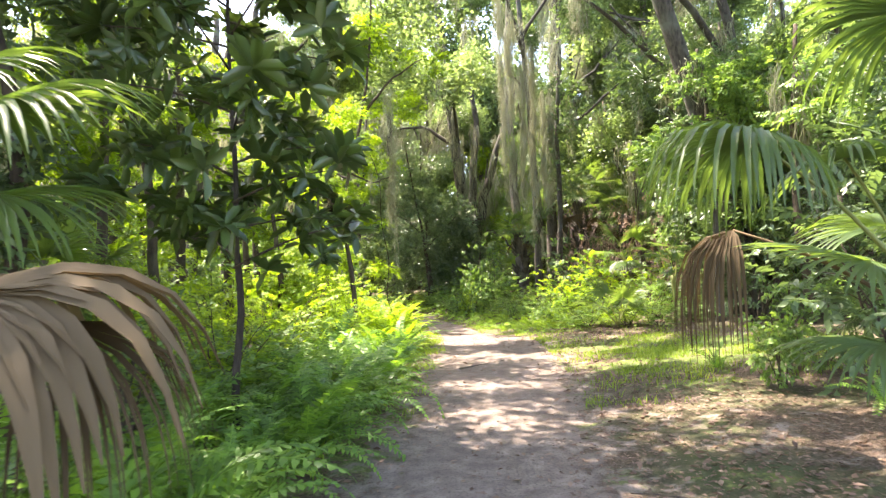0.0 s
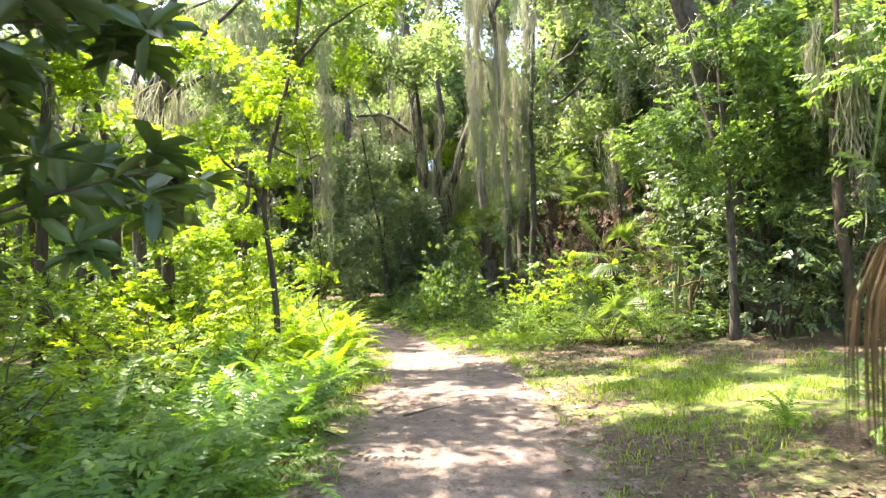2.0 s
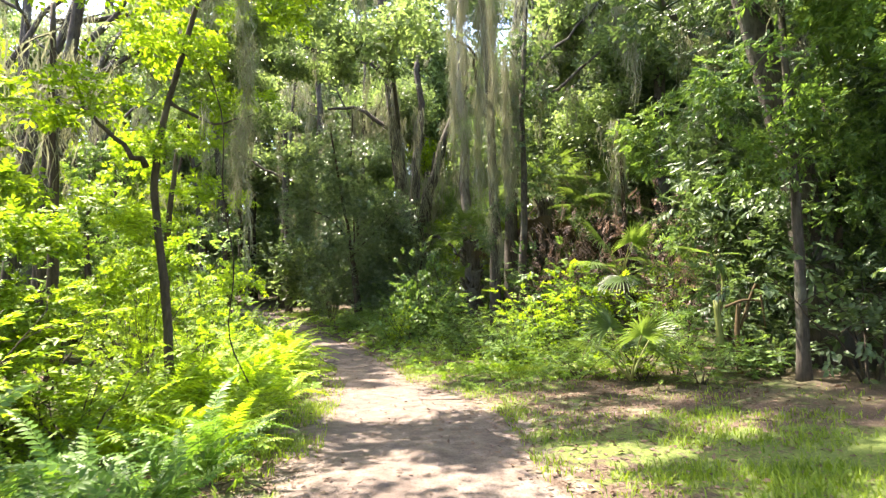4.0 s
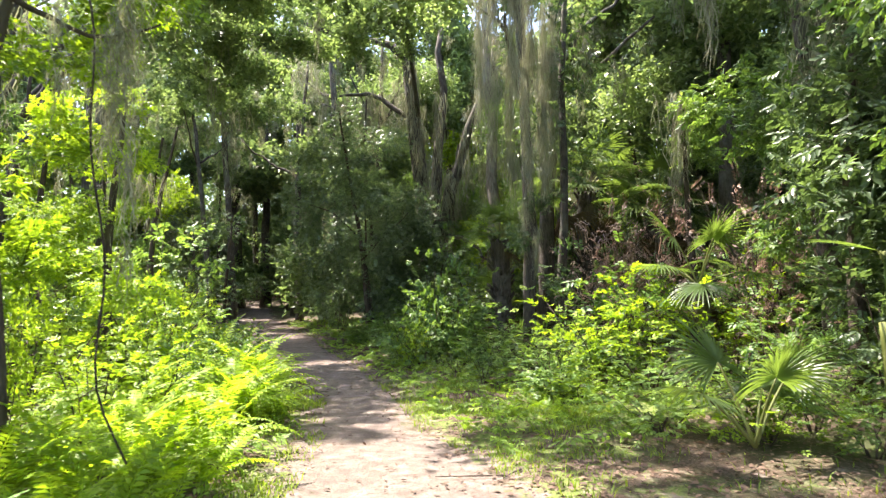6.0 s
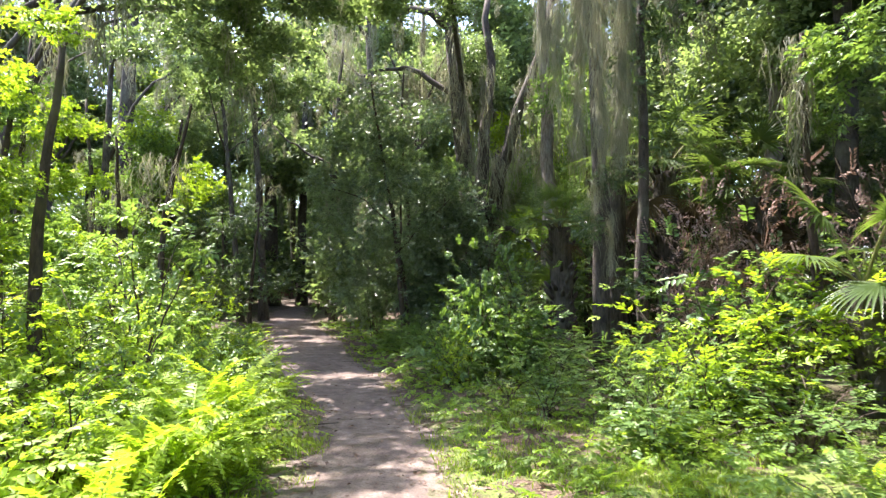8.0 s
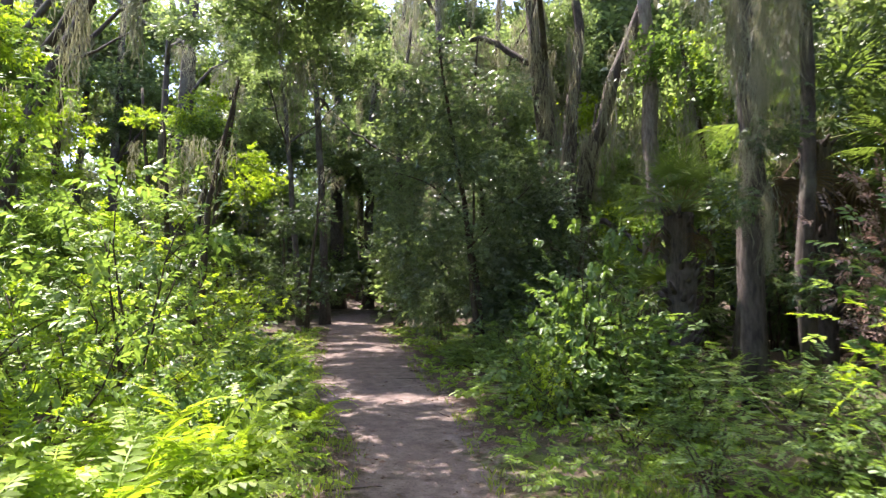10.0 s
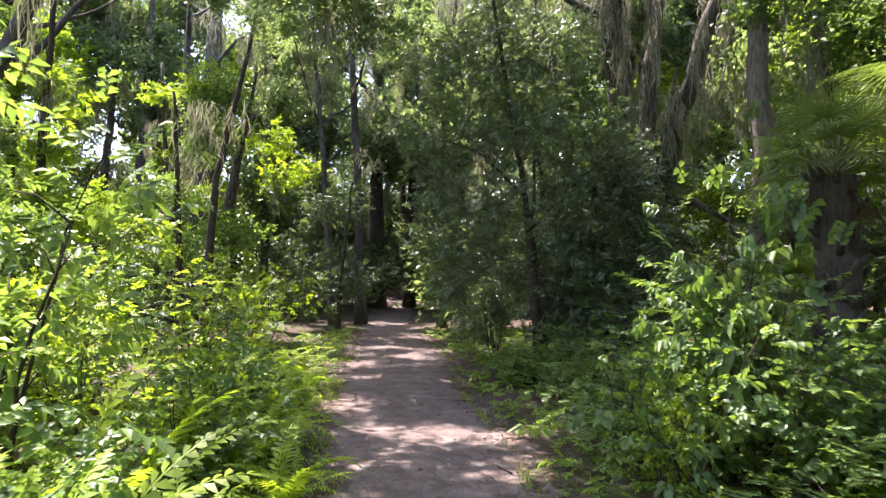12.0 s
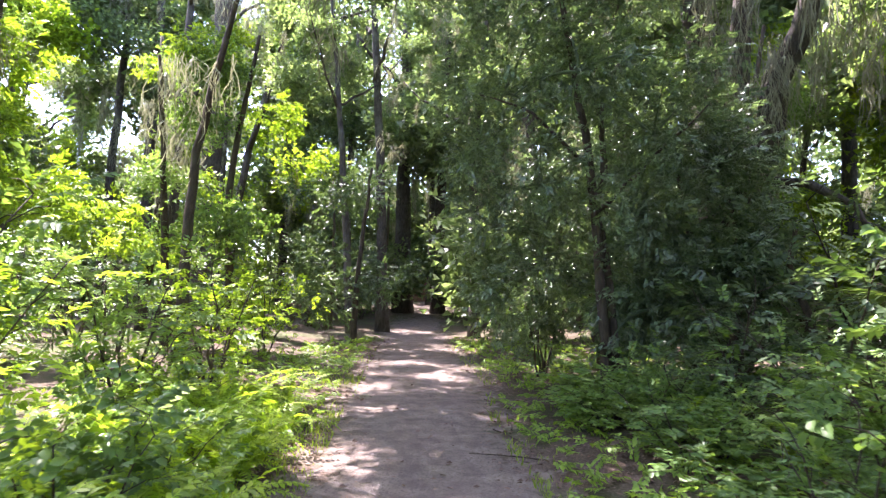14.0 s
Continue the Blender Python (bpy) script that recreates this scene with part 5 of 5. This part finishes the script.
# full-leaved trees that stand close behind one another and close the view
for i, (x, y, h) in enumerate(((7.6, 33, 16), (11, 29.5, 15), (14.5, 27, 14), (12.4, 21.8, 12), (10.6, 16.6, 12), (12.0, 12.5, 12), (10.4, 9.0, 11), (17, 22, 13), (16, 15, 13), (-1.6, 40, 15), (-4.4, 36.8, 12),
                               (-6.6, 50, 15), (-12.0, 45, 14), (-15.5, 40, 15), (-11.6, 21.5, 10), (-10.8, 16.5, 11), (-9.4, 12.0, 11), (-8.2, 8.0, 10), (-14.5, 27, 13), (-18, 29, 13), (-15, 17, 12), (-20, 45, 15), (3, 44, 16), (10, 40, 16), (18, 33, 15), (-22, 36, 14), (-6.2, 45.0, 12))):
    g = np.random.default_rng(1300 + i)
    tree(x, y, [(g.normal() * 0.3, 0, h * 0.5), (g.normal() * 0.5, 0, h)], 0.13, "tall leafy tree hung with moss in the woods", clumps=SUNNY_CLUMPS if x < -13 else WOOD_CLUMPS if y > 30 or abs(x) > 13 else OAK_CLUMPS,
         crown=[(a_ * 1.15, b_, z_, s_) for a_, b_, z_, s_ in crown_of(g, 8, 0, 0, 0.14 * h, h, 3.2, 0.95)], moss=20, group="woodland trees", seed=1300 + i, name="woodland_tree", twigs_open=0.8)
for x, y, h, s in ((-5.0, 11.9, 6.5, 61), (-5.6, 10.2, 7.5, 62), (-4.6, 15.6, 6.0, 63), (-7.2, 14.2, 8.0, 64), (-6.4, 18.6, 6.5, 65), (-9.2, 22.0, 6.0, 66), (-7.2, 27.4, 6.5, 67), (-8.6, 31.0, 7.0, 68), (-10.6, 26.6, 8.0, 69), (-12.8, 33.0, 8.5, 70), (-3.4, 17.2, 4.2, 95), (-2.9, 11.2, 2.8, 96)):
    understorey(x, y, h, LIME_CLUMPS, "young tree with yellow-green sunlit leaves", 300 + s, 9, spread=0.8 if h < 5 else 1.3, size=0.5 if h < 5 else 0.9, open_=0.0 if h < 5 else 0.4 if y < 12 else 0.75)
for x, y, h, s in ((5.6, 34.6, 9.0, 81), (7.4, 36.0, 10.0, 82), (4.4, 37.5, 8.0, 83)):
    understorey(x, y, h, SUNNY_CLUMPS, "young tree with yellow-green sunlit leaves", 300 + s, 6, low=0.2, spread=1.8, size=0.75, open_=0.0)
for x, y, h, s in ((6.1, 15.4, 6.5, 91), (7.4, 15.9, 7.5, 92), (7.0, 14.4, 6.0, 93)):
    understorey(x, y, h, DARK_CLUMPS, "dark-leaved understorey tree in shade", 300 + s, 12, low=0.12, spread=1.0, open_=0.0)
for x, y, h, s in ((6.4, 28.6, 8.0, 101), (8.6, 29.4, 9.0, 102), (9.8, 25.4, 8.5, 103)):
    understorey(x, y, h, DARK_CLUMPS, "dark-leaved understorey tree in shade", 300 + s, 11, low=0.2, spread=1.4, size=1.0, open_=0.0)
for x, y, h, s in ((-3.7, 5.2, 5.0, 71), (-12.6, 51, 9, 72), (-8.0, 53, 9, 73), (-5.2, 47, 8, 74), (-2.0, 43, 8, 75), (-15.0, 49, 9, 76)):
    understorey(x, y, h, DARK_CLUMPS, "dark-leaved understorey tree in shade", 300 + s, 6)

# tall crowns at the back that close the sky over the trail
for i, (x, y, h) in enumerate(((2.4, 40, 19), (6.0, 39, 18), (-2.5, 45, 20), (-6.5, 48, 20), (-10.5, 53, 20), (9.5, 36, 17), (-16, 46, 19), (-21, 40, 18), (12.5, 31, 14))):
    g = np.random.default_rng(1700 + i)
    tree(x, y, [(g.normal() * 0.3, 0, h * 0.5), (g.normal() * 0.6, 0, h)], 0.2, "tall leafy tree hung with moss in the woods", clumps=WOOD_CLUMPS,
         crown=crown_of(g, 11, 0, 0, 0.5 * h, h, 3.2, 0.95), moss=18, group="woodland trees", seed=1700 + i, name="woodland_tree", twigs_open=0.0)

# ---- far woods that close the view ----
fw = thing("far_woods", pose(0, 0, 0), "distant dense green woodland around the trail", "woodland", kind="stuff")
for i in range(92):
    a = (G.random() - 0.5) * (2.6 if i < 80 else 6.28)
    d = 30 + 26 * G.random()
    x, y = d * math.sin(a), 16 + d * math.cos(a)
    l, r = edges(min(y, 59))
    if l - 1.5 < x < r + 1.5 and y < 58 or (x > -4 and y < 36 and x < 9):
        continue
    h = 0.6 + 21 * G.random() * (d / 54)
    part("far_foliage", WOOD_CLUMPS[i % 3], fw, "", Matrix.LocRotScale((x, y, h + float(lie(x, y))), Euler((0, 0, G.random() * 6)), (0.9 + 0.5 * G.random(),) * 3))


def woodland_mass(mat, n, d0, d1, z0, z1, size, seed, gaps):
    """Leaves of the woods at the back, in boughs with gaps between them."""
    g = np.random.default_rng(seed)
    a, d, z = g.uniform(-1.35, 1.15, n), g.uniform(d0, d1, n), g.uniform(0, 1, n) ** 1.15 * (z1 - z0) + z0
    x, y = d * np.sin(a), 16 + d * np.cos(a)
    bough = np.sin(0.9 * x + 0.5 * y + 1.1 * z + seed) + np.sin(0.6 * x - 1.1 * y + 0.8 * z) + np.sin(1.5 * x + 0.4 * y - 1.4 * z + 2) + 0.6 * np.sin(2.9 * x - 2.2 * z + 0.7 * y)
    keep = (bough > gaps + 0.9 * np.clip((z - 9) / 10, 0, 1)) & ~((a > -0.9) & (a < -0.7) & (z > 8))
    p = np.stack((x, y, z + lie(x, y)), -1)[keep]
    geo = Geo()
    one_leaf = (np.array([(0, 0.5, 0), (0, -0.5, 0), (1, 0, 0.1)]), np.array([(0, 1, 2)]))
    geo.sprays(p, g.normal(size=p.shape) * np.array((1, 1, 0.7)), g.normal(size=p.shape) + np.array((0, 0, 0.6)), size * (0.6 + 0.8 * g.random(len(p))), one_leaf)
    return part("far_foliage", geo.mesh("far_foliage", mat), fw)


woodland_mass(M_DARK, 90000, 42, 49, 0.0, 7.0, 0.33, 1, -0.9)
woodland_mass(M_OAK, 150000, 43, 52, 4.0, 22.0, 0.42, 2, -0.35)
for i in range(30):
    a = -1.0 + 1.75 * (i + 0.6 * G.random()) / 30
    d = 34 + 9 * G.random()
    x, y = d * math.sin(a), 16 + d * math.cos(a)
    l, r = edges(min(y, 59))
    if not l - 2.2 < x < r + 2.2:
        part("far_foliage", WOOD_CLUMPS[i % 3], fw, "", Matrix.LocRotScale((x, y, 1.5 + float(lie(x, y))), Euler((0, 0, G.random() * 6)), (1.15 + 0.2 * G.random(),) * 3))
for i in range(26):
    x, y = -26 + 24 * G.random(), 60 + 6 * G.random()
    part("far_foliage", WOOD_CLUMPS[i % 3], fw, "", Matrix.LocRotScale((x, y, 1.5 + 8 * G.random()), Euler((0, 0, G.random() * 6)), (1.3,) * 3))

for i in range(16):  # thicket where the trail goes out of sight
    x, y = -20 + 14 * (i + G.random()) / 16, 56 + 4 * G.random()
    part("far_foliage", WOOD_CLUMPS[i % 3], fw, "", Matrix.LocRotScale((x, y, float(lie(x, y)) + 0.8 + 2.5 * G.random()), Euler((0, 0, G.random() * 6)), (0.8,) * 3))

for i in range(12):  # dense brush behind the last bend
    x, y = -14.5 + 0.7 * i, 55.5 + 1.5 * G.random()
    part("far_foliage", DARK_CLUMPS[i % 3], fw, "", Matrix.LocRotScale((x, y, float(lie(x, y)) + 0.5 + 1.6 * (i % 3)), Euler((0, 0, G.random() * 6)), (1.2,) * 3))

# low board fence beyond the last trees
fence_z = float(lie(-10.1, 53.0))
fence = thing("board_fence", pose(-10.1, 53.0, fence_z, 0, 0, 4), "low reddish-brown board fence beyond the last trees", "fence")


def timber(name, x, y, z, sx, sy, sz, parent):
    bm = bmesh.new()
    bmesh.ops.create_cube(bm, size=1.0)
    bmesh.ops.scale(bm, vec=(sx, sy, sz), verts=bm.verts)
    bmesh.ops.bevel(bm, geom=bm.edges[:], offset=0.008, segments=1, affect="EDGES")
    me = bpy.data.meshes.new(name)
    bm.to_mesh(me)
    bm.free()
    me.materials.append(M_BOARD)
    return part(name, me, parent, "", pose(x, y, z))


for px in (-1.45, 0.0, 1.45):
    timber("post", px, 0.06, 0.7, 0.1, 0.08, 1.5, fence)
for k_, bz in enumerate((0.32, 0.62, 0.92, 1.22)):
    timber("board", 0.02 * (k_ % 2), -0.01, bz, 3.0, 0.03, 0.27, fence)

# ---- ferns ----
n_f = 0
for i in range(400):
    y = 2.2 + 23 * G.random() ** 1.1
    l, r = edges(y)
    x = l - 0.38 - 1.8 * G.random() ** 1.5
    if 4.6 < y < 5.6 and -2.0 < x < -1.5:
        continue
    fern(x, y, 0.65 + 0.35 * G.random() + (0.25 if y < 9 else 0), 900 + i, 11)
    n_f += 1
    if n_f >= 150:
        break
for i in range(44):
    y = 11.0 + 14 * G.random()
    l, r = edges(y)
    fern(l - 0.6 - 1.0 * G.random(), y, 1.0 + 0.35 * G.random(), 1500 + i, 10)
for i in range(20):
    y = 15.2 + 3.4 * G.random()
    l, r = edges(y)
    fern(l - 0.6 - 1.3 * G.random(), y, 1.15 + 0.35 * G.random(), 1600 + i, 11)
for x, y, s in ((-0.95, 6.7, 1.2), (-1.2, 7.5, 1.15), (-0.8, 8.3, 1.0), (-1.5, 5.9, 1.2), (-1.3, 4.3, 1.1), (-1.0, 5.2, 1.0), (0.9, 24.6, 0.7), (0.2, 25.2, 0.7), (2.5, 15.6, 0.6), (3.9, 15.6, 0.7), (1.9, 21.0, 0.7), (3.2, 7.4, 0.6), (3.6, 5.2, 0.7), (1.5, 25.6, 0.7)):
    fern(x, y, s, int(abs(x) * 100 + y * 7), 12 if x < 0 else 9)


# ---- grass and litter ----
def scatter(n, where, seed):
    g = np.random.default_rng(seed)
    x, y = g.uniform(-7, 9, n), g.uniform(1.5, 36, n)
    keep = g.random(n) < where(x, y)
    return x[keep], y[keep], g


def verge(x, y):
    l, r = edges(y)
    out = np.minimum(np.abs(x - l), np.abs(x - r))
    inside = (x > l + 0.12) & (x < r - 0.12)
    patch = 0.5 + 0.5 * np.sin(2.3 * x + 1.1 * y) * np.sin(1.9 * y - 0.7 * x + 2)
    w = np.exp(-(out / 0.5) ** 2) * 0.5 * (y > 6) * np.where(x > r, np.clip((20 - y) / 3, 0.1, 1), np.clip((31 - y) / 6, 0.15, 1))
    w = np.maximum(w, np.exp(-((x - 3.3) / 1.7) ** 2 - ((y - 9.4) / 2.0) ** 2) * np.clip((y - 5.8) / 1.5, 0, 1))
    w = np.maximum(w, np.exp(-((x - 2.5) / 1.5) ** 2 - ((y - 16.4) / 1.7) ** 2) * 1.2)
    w = np.maximum(w, np.exp(-((x - 1.9) / 0.9) ** 2 - ((y - 18.8) / 1.8) ** 2))
    fine_ = 0.5 + 0.25 * np.sin(5.1 * x - 3.7 * y) + 0.25 * np.sin(6.3 * y + 2.9 * x + 1)
    sunny = (y > 10.5) & (y < 18)
    w = np.where(sunny & (x < l + 0.3), np.maximum(w, 0.9 * np.exp(-((x - l + 0.05) / 0.35) ** 2)), w)
    inside = (x > np.where(sunny, l + 0.32, l + 0.12)) & (x < r - 0.12)
    return np.where(inside, 0.0, w * np.clip(2.6 * (0.5 * patch + 0.5 * fine_) - 1.0, 0.02, 1))


x, y, g = scatter(1500000, verge, 1)
n = len(x)
h = 0.025 + 0.085 * g.random(n) ** 2
a = g.random(n) * 6.28
lean = np.stack((np.cos(a), np.sin(a), 0 * a), -1) * (h * (0.2 + 0.7 * g.random(n)))[:, None]
root_ = np.stack((x, y, lie(x, y) - 0.01), -1)
mid_ = root_ + lean * 0.35 + np.stack((0 * h, 0 * h, h * 0.62), -1)
tip_ = root_ + lean + np.stack((0 * h, 0 * h, h * 0.95), -1)
b = a + 1.57 + g.normal(size=n) * 0.5
sd = np.stack((np.cos(b), np.sin(b), 0 * b), -1) * 0.0045
blades = Geo()
v = np.stack((root_ - sd, root_ + sd, mid_ + sd, mid_ - sd, tip_), 1)
k = (np.arange(n) * 5)[:, None, None]
blades.add(v, (k + np.array([[0, 1, 2], [0, 2, 3], [3, 2, 4]])[None]).reshape(-1, 3))
tagged(new("grass", blades.mesh("grass", M_GRASS)), "short bright green grass patches along the trail", "grass", kind="stuff")


def floor_cover(x, y):
    l, r = edges(y)
    out = np.maximum(l - x, x - r)
    return np.where(out > 0.12, 0.9 * np.exp(-((out - 1.2) / 2.4) ** 2), 0.0) * ((y > 14) | (x < 0))


x, y, g = scatter(24000, floor_cover, 2)
c = np.stack((x, y, lie(x, y) + 0.04 + 0.12 * g.random(len(x))), -1)
gc = Geo()
gc.sprays(c, g.normal(size=c.shape) * np.array((1, 1, 0.25)), np.array((0, 0, 1.0)) + 0.35 * g.normal(size=c.shape), 0.10 + 0.10 * g.random(len(x)), TEMPLATE["twig"])
tagged(new("ground_cover", gc.mesh("ground_cover", M_WEED)), "low creeping green weeds and seedlings on the forest floor", "ground cover", kind="stuff")


def litter(x, y):
    l, r = edges(y)
    e = np.minimum(x - l, r - x)
    w = np.where(e > 0, 0.08 + 0.5 * np.exp(-(e / 0.25) ** 2), 0.55 * np.exp(-(e / 2.0) ** 2))
    return np.clip(w + 0.8 * np.exp(-((x - 2.6) / 1.5) ** 2 - ((y - 4.6) / 2.2) ** 2) + 0.9 * np.exp(-((x - 3.4) / 1.6) ** 2 - ((y - 12.6) / 1.5) ** 2), 0, 1)


x, y, g = scatter(260000, litter, 3)
c = np.stack((x, y, lie(x, y) + 0.006 + 0.012 * g.random(len(x))), -1)
one = (np.array([(0, 0, 0), (0.45, 0.24, 0.1), (1, 0, 0.05), (0.45, -0.24, 0.1)]), np.array([(0, 1, 2), (0, 2, 3)]))
lt = Geo()
lt.sprays(c, g.normal(size=c.shape) * np.array((1, 1, 0.1)), np.array((0, 0, 1.0)) + 0.3 * g.normal(size=c.shape), 0.022 + 0.06 * g.random(len(x)) ** 2, one)
tagged(new("leaf_litter", lt.mesh("leaf_litter", M_BROWN)), "dry brown fallen leaves on the trail and its edges", "leaf litter", kind="stuff")


# ---- fallen twigs ----
g = np.random.default_rng(41)
for i in range(26):
    y = 2.5 + 24 * g.random()
    l, r = edges(y)
    x = (l + 0.1 - 0.5 * g.random()) if g.random() < 0.4 else r - 0.2 + (2.2 if y < 15 else 0.6) * g.random()
    L_ = 0.18 + 0.5 * g.random()
    a = g.random() * 6.28
    tw = Geo()
    d_ = np.array((math.cos(a), math.sin(a), 0))
    q = bent([(0, 0, 0.008), d_ * L_ * 0.5 + g.normal(size=3) * 0.03 * np.array((1, 1, 0)) + (0, 0, 0.012), d_ * L_ + (0, 0, 0.01)], 6)
    tw.tube(q, np.linspace(0.009, 0.004, 6), 5)
    tagged(part("fallen_twig", tw.mesh("fallen_twig", M_TWIG, True), None, "", at(x, y)), "dry brown fallen twig on the ground", "twig", "fallen twigs")

# thin dead branch lying across the trail
q = bent([(0, 0, 0.012), (0.42, 0.35, 0.02), (0.75, 0.52, 0.018), (1.2, 0.66, 0.012)], 12)
br = Geo()
br.tube(q, np.linspace(0.018, 0.008, 12), 6, 0.1, 3)
br.tube(bent([q[5], q[5] + (0.12, 0.16, 0.02), q[5] + (0.2, 0.34, 0.0)], 5), np.linspace(0.009, 0.004, 5), 5)
tagged(part("fallen_branch", br.mesh("fallen_branch", M_TWIG, True), None, "", at(0.19, 8.9)), "thin dark branch lying across the dirt trail", "branch")
